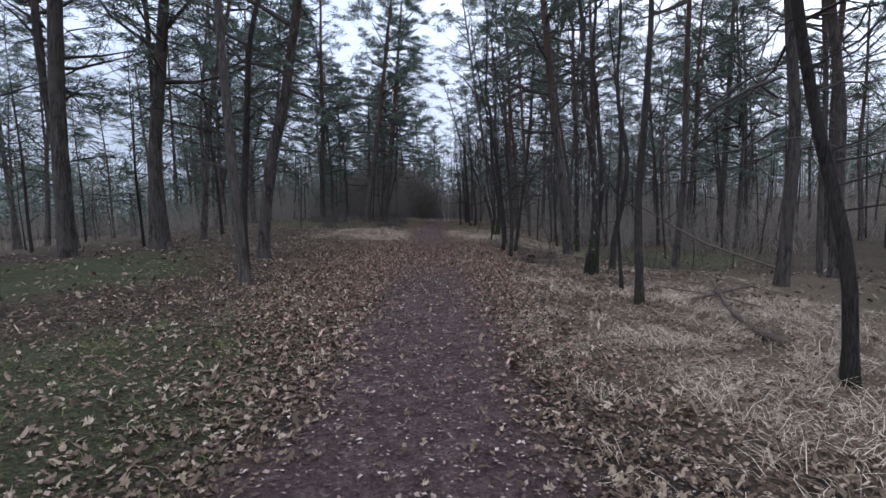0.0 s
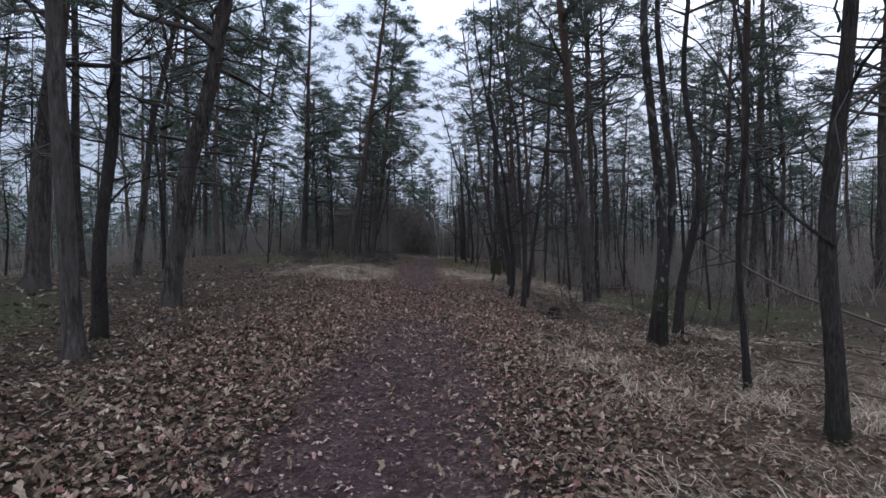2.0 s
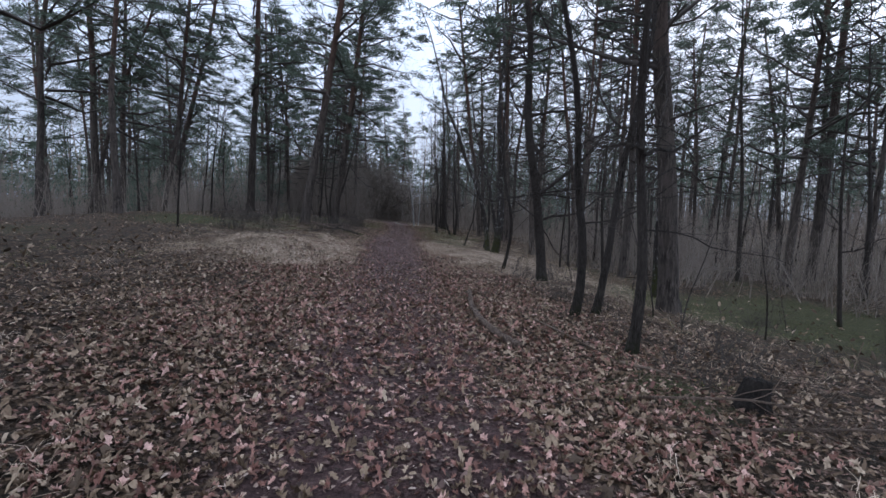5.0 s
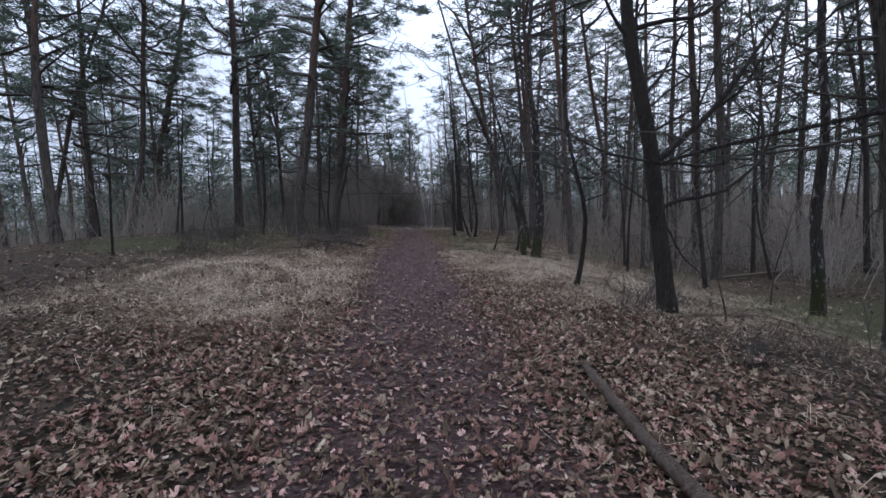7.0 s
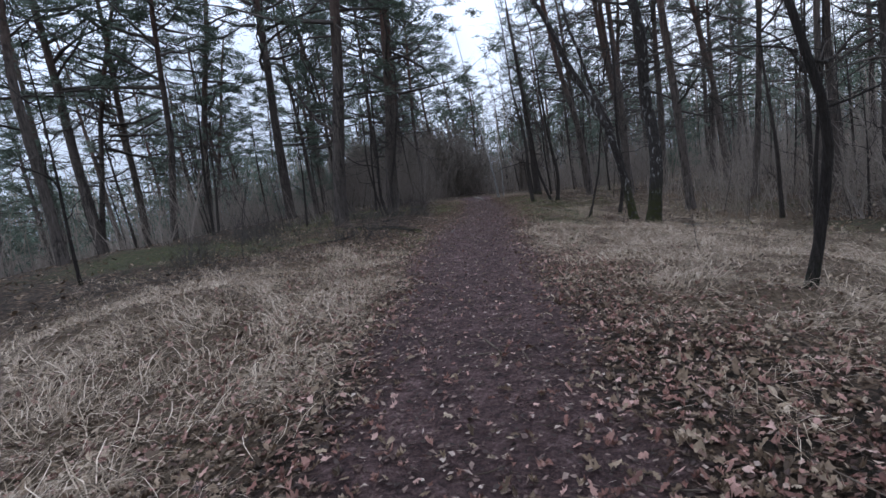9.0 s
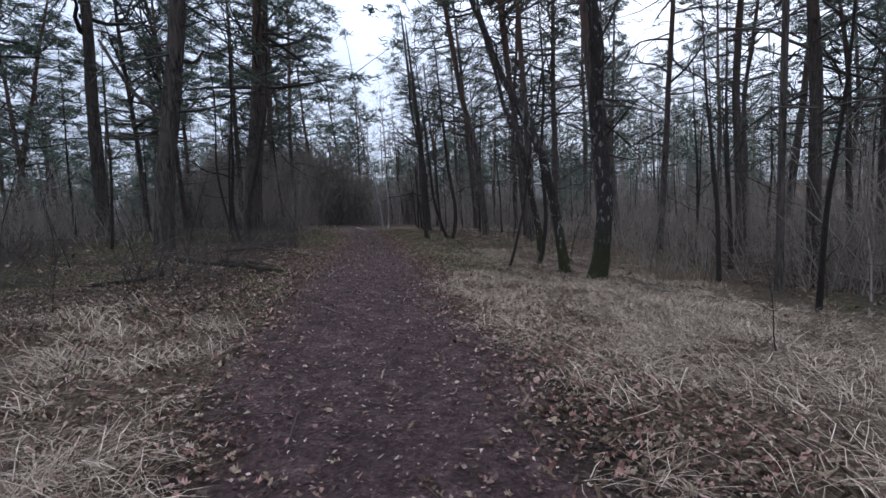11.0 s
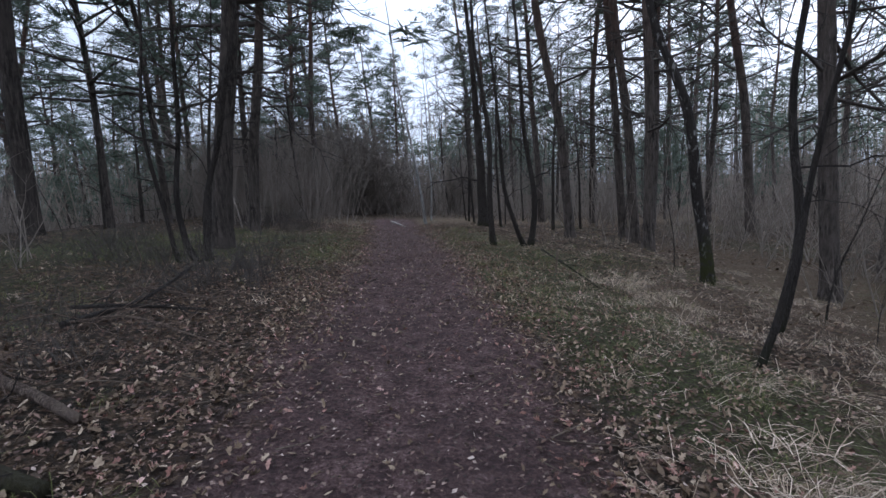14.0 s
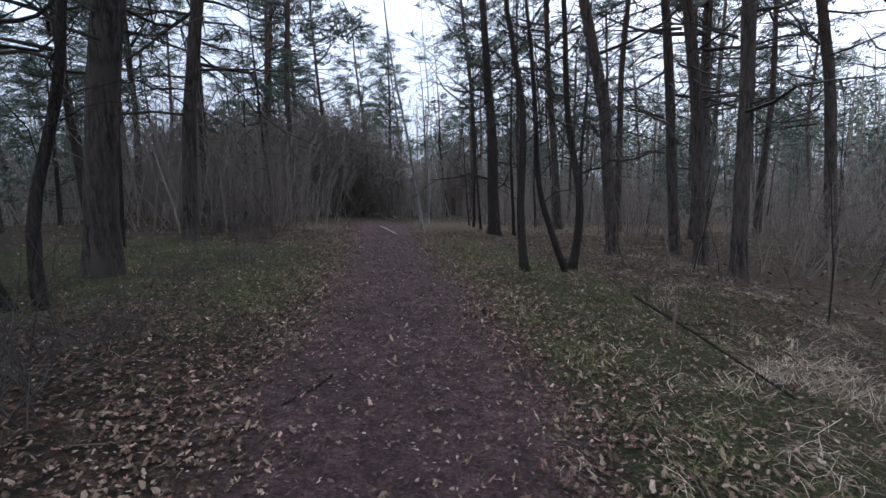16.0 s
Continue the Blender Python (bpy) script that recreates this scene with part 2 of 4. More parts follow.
def ground_z(x, y):
    x, y = np.asarray(x, float), np.asarray(y, float)
    slope = 0.035 + 0.045 * np.clip((y - 20) / 10, 0, 1)
    z = -slope * np.clip(x, -9, 9)
    z = z - np.interp(y, (10, 14, 20, 28, 31, 36, 40, 50), (0, 0.065, 0.065, 0.06, 0.07, 0.05, 0.01, 0)) * np.clip(x - 0.8, 0, 6)
    z = z - 0.07 * np.exp(-((y - 19.5) / 4.0) ** 2) * np.clip(x - 3.2, 0, 3)
    off = np.clip(np.abs(x - path_x(y)) - 0.7, 0, 1.5) / 1.5
    z = z + off * bumps(x, y) + 0.04 * off * off
    left = np.clip(-12 - x, 0, 30)
    z = z - 0.10 * left - 0.05 * np.clip(left, 0, 8) * np.clip((30 - y) / 30, 0, 1)
    z = z + 0.16 * np.exp(-((x + 3.4) / 1.6) ** 2 - ((y - 22) / 3.0) ** 2)
    return z + 0.05 * np.clip(x - 30, 0, 60)


def blob(x, y, cx, cy, rx, ry, p=1.0):
    return p * np.exp(-((x - cx) / rx) ** 2 - ((y - cy) / ry) ** 2)


def cover(x, y):
    """Bare path, dry grass and green growth at a place, each 0 to 1."""
    d = np.abs(x - path_x(y))
    wob = 0.15 * np.sin(1.9 * y + 0.6) + 0.1 * np.sin(4.3 * y)
    bare = np.clip(1.25 - (d + wob * 0.6) / np.interp(y, (0, 18, 22, 26, 50), (0.92, 0.95, 0.86, 1.12, 1.1)), 0, 1)
    bare = np.clip(bare * 1.45, 0, 1)
    dry = np.zeros_like(d)
    for a in ((-3.3, 22.4, 2.3, 2.8, 1.3), (-2.4, 20.6, 1.1, 1.6, 0.8), (-2.2, 24.5, 1.2, 2, 0.9), (3.3, 4.8, 1.8, 2.6, 1.1), (1.3, 27.2, 0.7, 1.6, 1.0), (2.4, 9.5, 0.9, 2, 0.3), (2.2, 24.5, 1.3, 3.2, 1.0), (2.4, 27.7, 1.5, 2.5, 1.6),
              (4.0, 24, 2, 4, 0.7), (2.8, 34.5, 1.0, 1.6, 0.5), (5.5, 6, 2, 4, 0.8), (6, 22, 3, 5, 0.5), (6.0, 32.5, 2.6, 4.5, 0.55), (8.0, 39, 3, 6, 0.5), (8.0, 10.5, 3, 5, 0.55), (-3, 49, 4, 1.5, 0.8), (7, 53, 9, 3.0, 1.4)):
        dry = dry + blob(x, y, *a)
    green = np.zeros_like(d)
    for a in ((-2.9, 3.2, 1.7, 2.4, 1.5), (-7.5, 9.5, 2.5, 2.5, 1.3), (1.6, 36, 0.9, 4.5, 1.2), (1.6, 42, 1.1, 5, 1.2), (-4.5, 40.5, 2.6, 3.2, 1.0), (-2.0, 41, 0.7, 4, 0.9), (8.5, 20, 3, 3, 1.2), (-5, 33, 2, 2, 0.5), (-5.8, 38.2, 2.4, 2.2, 1.0), (-2.0, 40.5, 0.6, 3.0, 0.9),
              (2.2, 13.6, 0.5, 0.6, 0.8), (-6, 29, 3, 2, 0.6), (3.5, 38, 2, 4, 0.5), (1.7, 32.3, 0.9, 2.6, 1.1), (-2, 27, 0.6, 2, 0.5)):
        green = green + blob(x, y, *a)
    green = green + 0.45 * np.clip((d - 4.5) / 3, 0, 1) * (0.6 + 0.5 * np.sin(0.8 * x + 0.3 * y) * np.sin(0.6 * y - 0.4 * x))
    away = np.clip((d - 0.75) / 0.5, 0, 1)
    return bare * np.clip((55 - y) / 4, 0, 1), np.clip(dry, 0, 1) * away, np.clip(green, 0, 1) * away


def spread(fine, coarse):
    return np.unique(np.concatenate([np.arange(*f) for f in fine] + [np.array(coarse, float)]))


def mesh_from(name, verts, faces, mat, smooth=False):
    me = bpy.data.meshes.new(name)
    verts, faces = np.asarray(verts, np.float32), np.asarray(faces, np.int32)
    k = faces.shape[1]
    me.vertices.add(len(verts))
    me.vertices.foreach_set("co", verts.ravel())
    me.loops.add(faces.size)
    me.loops.foreach_set("vertex_index", faces.ravel())
    me.polygons.add(len(faces))
    me.polygons.foreach_set("loop_start", np.arange(0, faces.size, k, dtype=np.int32))
    me.polygons.foreach_set("use_smooth", np.full(len(faces), smooth))
    me.materials.append(mat)
    me.update(calc_edges=True)
    return me


gx = spread([(-12, 12, 0.18), (-60, 61, 3)], [-600, -300, -160, -90, 90, 160, 300, 600])
gy = spread([(-3, 52, 0.2), (-60, 121, 4)], [-600, -300, -120, 180, 300, 600])
GX, GY = np.meshgrid(gx, gy)
gv = np.stack([GX.ravel(), GY.ravel(), ground_z(GX, GY).ravel()], 1)
nx, ny = len(gx), len(gy)
ii, jj = np.meshgrid(np.arange(nx - 1), np.arange(ny - 1))
q = (jj * nx + ii).ravel()
ground_mesh = mesh_from("ground", gv, np.stack([q, q + 1, q + nx + 1, q + nx], 1), floor_mat, True)
ca = ground_mesh.color_attributes.new("cover", "FLOAT_COLOR", "POINT")
cb, cd, cg = cover(gv[:, 0], gv[:, 1])
ca.data.foreach_set("color", np.stack([cb, cd, cg, np.ones_like(cb)], 1).astype(np.float32).ravel())
ground = tagged(new("ground", ground_mesh), "forest floor of leaf litter, dry grass, moss and a trodden earth path", "ground", kind="structure")

# ---- building tools ----
rng = np.random.default_rng(7)


class Tubes:
    """Collects tapered tubes into one mesh."""
    def __init__(self):
        self.v, self.f, self.n = [], [], 0

    def add(self, pts, radii, sides=5, rough=0.0):
        pts = np.asarray(pts, float)
        d = np.gradient(pts, axis=0)
        d /= np.linalg.norm(d, axis=1)[:, None] + 1e-9
        ref = np.array([1.0, 0, 0]) if abs(d[0][2]) > 0.6 else np.array([0, 0, 1.0])
        a = np.cross(d, ref)
        a /= np.linalg.norm(a, axis=1)[:, None] + 1e-9
        b = np.cross(d, a)
        ang = np.arange(sides) * 2 * np.pi / sides
        r = np.asarray(radii, float)[:, None] * np.ones(sides)
        if rough:
            r = r * (1 + rough * (rng.random(r.shape) - 0.5) * 2)
        ring = pts[:, None] + r[..., None] * (np.cos(ang)[None, :, None] * a[:, None] + np.sin(ang)[None, :, None] * b[:, None])
        m = len(pts)
        self.v.append(ring.reshape(-1, 3))
        i, j = np.meshgrid(np.arange(m - 1), np.arange(sides), indexing="ij")
        k = (j + 1) % sides
        self.f.append(np.stack([i * sides + j, i * sides + k, (i + 1) * sides + k, (i + 1) * sides + j], -1).reshape(-1, 4) + self.n)
        if sides > 3:
            top = (m - 1) * sides
            fan = [(top, top + s, top + s + 1, top + min(s + 2, sides - 1)) for s in range(1, sides - 2, 2)]
            if sides == 4:
                fan = [(top, top + 1, top + 2, top + 3)]
            self.f.append(np.array([c for c in fan if len(set(c)) == 4] or np.zeros((0, 4), int)).reshape(-1, 4) + self.n)
        self.n += m * sides

    def mesh(self, name, mat, smooth=True):
        return mesh_from(name, np.concatenate(self.v), np.concatenate(self.f), mat, smooth)


def part(name, me, parent, label=""):
    ob = new(name, me)
    ob.parent = parent
    return tagged(ob, label)


def wander(start, way, length, steps, bend, lift=0.0):
    p, d = np.array(start, float), np.array(way, float)
    d /= np.linalg.norm(d)
    out = [p.copy()]
    for _ in range(steps):
        d = d + rng.normal(0, bend, 3) + np.array([0, 0, lift])
        d /= np.linalg.norm(d)
        p = p + d * length / steps
        out.append(p.copy())
    return np.array(out), d


def tufts(centres, count, spread_r, size, slim=0.11):
    """Needle tufts as slim crossed blades around the given centres."""
    c = np.repeat(centres, count, 0)
    m = len(c)
    off = rng.normal(0, 1, (m, 3)) * np.array(spread_r)
    c = c + off
    way = off * np.array([1, 1, 0.5]) + rng.normal(0, 0.45, (m, 3)) * np.linalg.norm(spread_r)
    way /= np.linalg.norm(way, axis=1)[:, None] + 1e-9
    side = np.cross(way, rng.normal(0, 1, (m, 3)))
    side /= np.linalg.norm(side, axis=1)[:, None] + 1e-9
    ln = (size * (0.6 + 0.8 * rng.random(m)))[:, None]
    wd = ln * slim
    v = np.stack([c - way * ln * 0.5 + side * wd, c - way * ln * 0.5 - side * wd, c + way * ln * 0.5], 1).reshape(-1, 3)
    return v, np.arange(m * 3).reshape(-1, 3)


# ---- pine trees ----
def pine_branches(seed, height, low, base, girth, thick=58):
    """Dead lower branches and a live crown for a straight stem."""
    global rng
    rng = np.random.default_rng(seed)
    boughs, dead, live, tips = [], Tubes(), Tubes(), []
    z = low
    while z < height * 0.72:
        a = rng.random() * 6.283
        ln = rng.uniform(0.5, 2.9) * (0.75 if z < 3 else 1.0)
        r = girth * (1 - z / height) * 0.5
        way = (math.cos(a), math.sin(a), rng.uniform(-0.25, 0.35))
        pts, d = wander((way[0] * r * 0.6, way[1] * r * 0.6, z), way, ln, 4, 0.24, -0.02)
        r0 = rng.uniform(0.011, 0.021) * (1 + ln * 0.35)
        if ln > 1.3 and len(boughs) < 14:
            kept, dead = dead, Tubes()
        else:
            kept = None
        dead.add(pts, np.linspace(r0, 0.004, 5), 3)
        for k in range(rng.integers(3, 8)):
            i = rng.integers(1, 5)
            sp, _ = wander(pts[i], d + rng.normal(0, 0.7, 3), ln * rng.uniform(0.2, 0.6), 2, 0.2, -0.02)
            dead.add(sp, np.linspace(r0 * 0.45, 0.002, 3), 3)
        if kept:
            boughs.append(dead.mesh("dead_branch", dead_twig))
            dead = kept
        z += rng.uniform(0.1, 0.3)
    z = base
    while z < height:
        f = (z - base) / (height - base)
        a = rng.random() * 6.283
        ln = (1.0 + 2.4 * (1 - f) ** 0.7) * rng.uniform(0.6, 1.15)
        way = (math.cos(a), math.sin(a), rng.uniform(-0.05, 0.3) + 0.5 * f)
        pts, d = wander((0, 0, z), way, ln, 4, 0.18, 0.07)
        live.add(pts, np.linspace(0.012 + 0.018 * ln, 0.006, 5), 3)
        tips += [pts[-1], pts[-1] + rng.normal(0, 0.2, 3)]
        for k in range(4):
            i = rng.integers(1, 5)
            sp, _ = wander(pts[i], d + rng.normal(0, 0.6, 3), ln * rng.uniform(0.25, 0.5), 2, 0.2, 0.06)
            live.add(sp, np.linspace(0.012, 0.004, 3), 3)
            tips.append(sp[-1])
        z += rng.uniform(0.22, 0.5)
    tips = np.array(tips)
    v, f = tufts(tips, thick, (0.18, 0.18, 0.06), 0.2, 0.07)
    return boughs, dead.mesh("dead_branchwork", dead_twig), live.mesh("crown_branchwork", dead_twig), mesh_from("crown", v, f, needles)


def stem(points, girth, height, sides=12, flare=1.35, rough=0.05, taper=0.3, crook=0.0):
    """A trunk that passes through the given (offset, height) places and goes on to its full height."""
    zs = np.concatenate([[-0.25, 0.0, 0.12, 0.35, 0.8], np.arange(1.2, height * 0.6, 0.4), np.linspace(height * 0.62, height, 6)])
    px = np.array([0.0] + [p[0] for p in points])
    pz = np.array([0.0] + [p[1] for p in points])
    lean = (px[-1] - px[-2]) / max(pz[-1] - pz[-2], 0.1)
    lean = 0.6 * lean + 0.4 * px[-1] / pz[-1]
    x = np.interp(zs, pz, px)
    x = np.where(zs > pz[-1], px[-1] + lean * 0.75 * (zs - pz[-1]), x)
    x = x + crook * (np.sin(zs * 1.3 + girth * 70) + 0.6 * np.sin(zs * 2.7 + girth * 31)) * np.clip((zs - pz[-1] + 0.5) / 2.0, 0, 1)
    x[1:-1] = 0.25 * x[:-2] + 0.5 * x[1:-1] + 0.25 * x[2:]
    x[:2] = 0
    y = 0.03 * np.sin(zs * 0.9 + girth * 40) + crook * np.sin(zs * 1.7 + girth * 90) * np.clip(zs / 1.5, 0, 1)
    f = np.clip(zs / height, 0, 1)
    r = girth / 2 * (1 - (1 - taper) * f) * (1 + (flare - 1) * np.exp(-np.clip(zs, 0, 9) / 0.22))
    t = Tubes()
    t.add(np.stack([x, y, zs], 1), r, sides, rough)
    return t, x, zs, r


def branchwork(tree, dead, live, crown, m):
    tagged(part("dead_branchwork", dead, tree), kind="stuff").matrix_basis = m
    tagged(part("crown_branchwork", live, tree), kind="stuff").matrix_basis = m
    part("crown", crown, tree, "grey-green clumps of pine needles").matrix_basis = m


CROWNS = [pine_branches(s, 14, lo, ba, 0.4) for s, lo, ba in ((1, 2.4, 4.6), (2, 2.0, 5.2), (3, 2.2, 4.2), (4, 2.0, 7.4), (5, 2.2, 6.8), (6, 2.4, 8.0))]
DENSE = [pine_branches(s, 14, 2.2, ba, 0.4, 84) for s, ba in ((7, 4.6), (8, 5.2), (9, 4.2))]
crown_turn = 0


def pine_tree(x, y, girth, *points, height=0.0, arms=(), label="tall Scots pine with scaly grey-brown bark and dead lower branches"):
    global rng, crown_turn
    rng = np.random.default_rng(int(abs(x * 977 + y * 131)))
    height = height or ((18.0 if x > 6 else 15.0) if y < 29 else 20.0 if x > 0 else 17.0)
    tree = new("pine_tree")
    tree.location = (x, y, float(ground_z(x, y)))
    tagged(tree, label, "tree", "pines along the path")
    t, sx, sz, sr = stem(points, girth, height, 14)
    part("trunk", t.mesh("trunk", pine_bark), tree)
    for z, dx, dz, r in arms:
        k = np.linspace(0, 1, 10)
        limb = Tubes()
        limb.add(np.stack([float(np.interp(z, sz, sx)) + dx * k, 0.2 * np.sin(k * 2.4), z + dz * (0.35 * k + 0.65 * k ** 2.2) + 0.04 * np.sin(k * 8)], 1), np.linspace(r, r * 0.45, 10), 8, 0.06)
        part("limb", limb.mesh("limb", pine_bark), tree)
    boughs, dead, live, crown = DENSE[crown_turn % 3] if x < -4 and y > 30 else CROWNS[crown_turn % 3 + (0 if (y < 29 and x < 6) or (x < 0 and y > 36) else 3)]
    crown_turn += 1
    lean = math.atan2(points[-1][0], points[-1][1])
    s = height / 14
    m = Matrix.Rotation(lean, 4, "Y") @ Matrix.Rotation(rng.random() * 6.28, 4, "Z") @ Matrix.Scale(s, 4)
    for me in boughs if girth > 0.2 else ():
        part("dead_branch", me, tree).matrix_basis = m
    branchwork(tree, dead, live, crown, m)
    return tree


# ---- bare broadleaved trees ----
def grow(t, twigs, start, way, length, radius, level):
    """A limb with its side shoots; thin shoots go into the twigs."""
    steps = (8, 3, 2)[level]
    pts, d = wander(start, way, length, steps, 0.3 if level == 0 else 0.28, 0.05)
    (t if level == 0 else twigs).add(pts, np.linspace(radius, radius * 0.3, steps + 1), (5 if radius > 0.012 else 4) if level == 0 else 3)
    if level < 2:
        for k in range(7 if level == 0 else 3):
            i = rng.integers(1, steps + 1)
            w = (pts[i] - pts[i - 1]) / np.linalg.norm(pts[i] - pts[i - 1]) + rng.normal(0, 0.6, 3)
            grow(t, twigs, pts[i], w, length * rng.uniform(0.3, 0.6), radius * 0.38, level + 1)


def bare_tree(kind, x, y, girth, points, height, limbs, low, bark_mat, label, group, arms=()):
    global rng
    rng = np.random.default_rng(int(abs(x * 733 + y * 337)))
    tree = new(kind)
    tree.location = (x, y, float(ground_z(x, y)))
    tagged(tree, label, "tree", group)
    t, sx, sz, sr = stem(points, girth, height, 12 if girth > 0.15 else 9, 1.3, 0.07, 0.12, 0.1)
    part("trunk", t.mesh("trunk", bark_mat), tree)
    twigs = Tubes()
    for z, dx, dz, r in arms:
        x0 = float(np.interp(z, sz, sx))
        k = np.linspace(0, 1, 9)
        pts = np.stack([x0 + dx * k, 0.25 * np.sin(k * 2.2), z + dz * k ** 1.3 + 0.05 * np.sin(k * 9)], 1)
        limb = Tubes()
        limb.add(pts, np.linspace(r, r * 0.35, 9), 7)
        part("limb", limb.mesh("limb", bark_mat), tree)
        for j in range(7):
            i = rng.integers(3, 9)
            grow(twigs, twigs, pts[i], (pts[i] - pts[i - 1]) * 6 + rng.normal(0, 0.5, 3), rng.uniform(0.4, 0.9), r * 0.28, 1)
    for k in range(limbs):
        z = low + (height * 0.92 - low) * (k + rng.random()) / limbs
        r = float(np.interp(z, sz, sr))
        a = rng.random() * 6.283
        ln = rng.uniform(1.1, 3.0) * min(1.0, 0.4 + girth * 3) * (1.25 - 0.6 * z / height)
        limb = Tubes()
        grow(limb, twigs, (float(np.interp(z, sz, sx)), 0.03 * math.sin(z * 0.9 + girth * 40), z), (math.cos(a), math.sin(a), rng.uniform(0.1, 0.9)), ln, r * rng.uniform(0.16, 0.32), 0)
        part("limb", limb.mesh("limb", oak_bark if bark_mat is not pale_birch_bark else bare_twig), tree)
    tagged(part("twig_mass", twigs.mesh("twig_mass", bare_twig), tree), kind="stuff")
    return tree


def oak_tree(x, y, girth, *points, height=0.0, arms=(), label="slender dark bare oak with crooked limbs"):
    return bare_tree("oak_tree", x, y, girth, points, height or min(11.0, 5.0 + girth * 27), 20, 1.3, oak_bark, label, "young oaks beside the path", arms)


def birch_tree(x, y, girth, *points, height=0.0, pale=False, arms=(), label="bare birch with dark fissured bark and white flecks, mossy foot"):
    return bare_tree("birch_tree", x, y, girth, points, height or min(14.0, 7 + girth * 16), 9, 3.0, pale_birch_bark if pale else birch_bark, label, "birches beside the path", arms)


pine_tree(-8.29, 14.26, 0.42, (0.14, 3.19), (0.80, 7.64))
pine_tree(-3.51, 8.99, 0.19, (-0.06, 1.23), (-0.15, 4.06))
oak_tree(-3.88, 9.89, 0.176, (0.13, 2.66), (0.45, 4.74))
pine_tree(-4.54, 12.69, 0.32, (0.09, 1.03), (0.24, 2.09), (0.44, 2.97), (0.74, 3.84), (1.2, 6.3))
pine_tree(6.86, 9.18, 0.23, (0.13, 3.11), (-0.07, 5.55))
oak_tree(3.26, 7.20, 0.134, (0.03, 3.07), (0.15, 4.33), label="slender bare oak with a blackened foot")
oak_tree(3.51, 8.52, 0.067, (-0.09, 1.65), (-0.12, 2.67))
oak_tree(3.64, 3.88, 0.118, (-0.12, 1.61), (-0.43, 2.78), (-0.63, 3.28))
pine_tree(9.84, 11.57, 0.27, (0.01, 4.12), (-0.47, 6.73))
pine_tree(10.17, 12.43, 0.15, (-0.06, 4.37), (-0.24, 7.11))
birch_tree(3.64, 10.85, 0.180, (0.08, 0.91), (0.14, 1.52), (0.13, 2.12), (0.08, 2.72), (-0.05, 3.30), (-0.14, 3.87))
birch_tree(3.8, 10.97, 0.144, (0.06, 0.92), (0.12, 1.55), (0.17, 2.16), (0.06, 2.76), (0.06, 3.36), (0.03, 3.95))
oak_tree(4.52, 11.92, 0.151, (0.10, 1.04), (0.24, 1.64), (0.33, 2.37), (0.37, 3.09), (0.19, 3.79), (0.15, 4.49))
pine_tree(5.36, 19.20, 0.40, (-0.30, 3.40), (-0.58, 5.40))
pine_tree(8.22, 16.20, 0.23, (0.24, 3.33), (0.24, 7.34))
pine_tree(-9.86, 20.15, 0.25, (0.54, 5.22), (1.55, 9.09))
oak_tree(2.88, 19.91, 0.215, (-0.03, 0.56), (-0.1, 1.1), (-0.2, 1.7), (-0.29, 2.1), (-0.4, 2.6), (-0.5, 3.3), (-0.52, 4.4), arms=((1.85, 2.1, 2.2, 0.045), (1.85, 1.75, 0.15, 0.022), (3.5, 2.1, 0.8, 0.035), (1.35, -1.25, 1.4, 0.018), (1.15, 0.8, -0.9, 0.017), (2.6, 0.9, 1.3, 0.026)))
oak_tree(2.33, 16.4, 0.126, (0.08, 0.44), (0.11, 0.87), (0.08, 1.28), (0.02, 1.69), (-0.04, 2.09), (-0.06, 2.48), (-0.1, 2.86), (-0.45, 4.5), (-0.8, 6.3))
oak_tree(2.82, 16.85, 0.118, (0.37, 2.37), (0.54, 4.11))
oak_tree(2.36, 14.71, 0.118, (0.06, 0.88), (0.04, 1.94), (-0.08, 2.99), (-0.11, 4.02), (-0.31, 4.93), (-0.39, 5.54), arms=((2.1, 0.85, 0.35, 0.022), (2.15, -0.75, 0.25, 0.018)))
oak_tree(2.52, 22.36, 0.088, (0.1, 0.42), (0.18, 0.89), (0.19, 1.25), (0.08, 1.70), (-0.06, 2.1), (-0.12, 2.6), (-0.12, 3.7), arms=((1.85, 0.7, 0.25, 0.022),))
birch_tree(3.66, 29.81, 0.315, (0.1, 0.64), (0.18, 1.31), (0.22, 1.97), (0.16, 2.62), (0.1, 3.25), (0.06, 3.87))
birch_tree(3.58, 31.04, 0.216, (-0.06, 0.61), (-0.16, 1.26), (-0.30, 1.82), (-0.44, 2.30), (-0.61, 2.84), (-0.91, 3.52), (-1.16, 4.03), (-1.32, 4.32), arms=((2.9, 0.45, 1.5, 0.04),))
pine_tree(6.75, 35.40, 0.29, (-0.15, 3.30), (-0.41, 6.62))
oak_tree(3.66, 32.85, 0.11, (0.11, 0.49), (0.22, 1.03), (0.22, 1.57), (0.23, 2.17), (0.22, 2.91), (0.26, 3.63), (0.25, 4.34))
oak_tree(2.54, 31.62, 0.06, (0.10, 0.38), (0.24, 0.75), (0.36, 1.06), (0.45, 1.36), (0.5, 2.3))
pine_tree(-4.98, 33.10, 0.42, (0.12, 1.17), (0.24, 2.08), (0.41, 2.97), (0.53, 3.77), (0.7, 4.6), arms=((3.0, -1.3, 1.7, 0.065), (4.2, 0.6, 0.25, 0.05), (2.75, -1.1, -0.05, 0.035), (3.0, -1.5, 0.1, 0.03)))
pine_tree(-4.38, 38.50, 0.42, (0.12, 1.3), (0.29, 2.7), (0.45, 3.59), (0.7, 5.5), arms=((3.6, 1.6, 0.25, 0.035), (3.1, 0.9, 0.2, 0.025), (4.2, 1.7, 0.5, 0.035)))
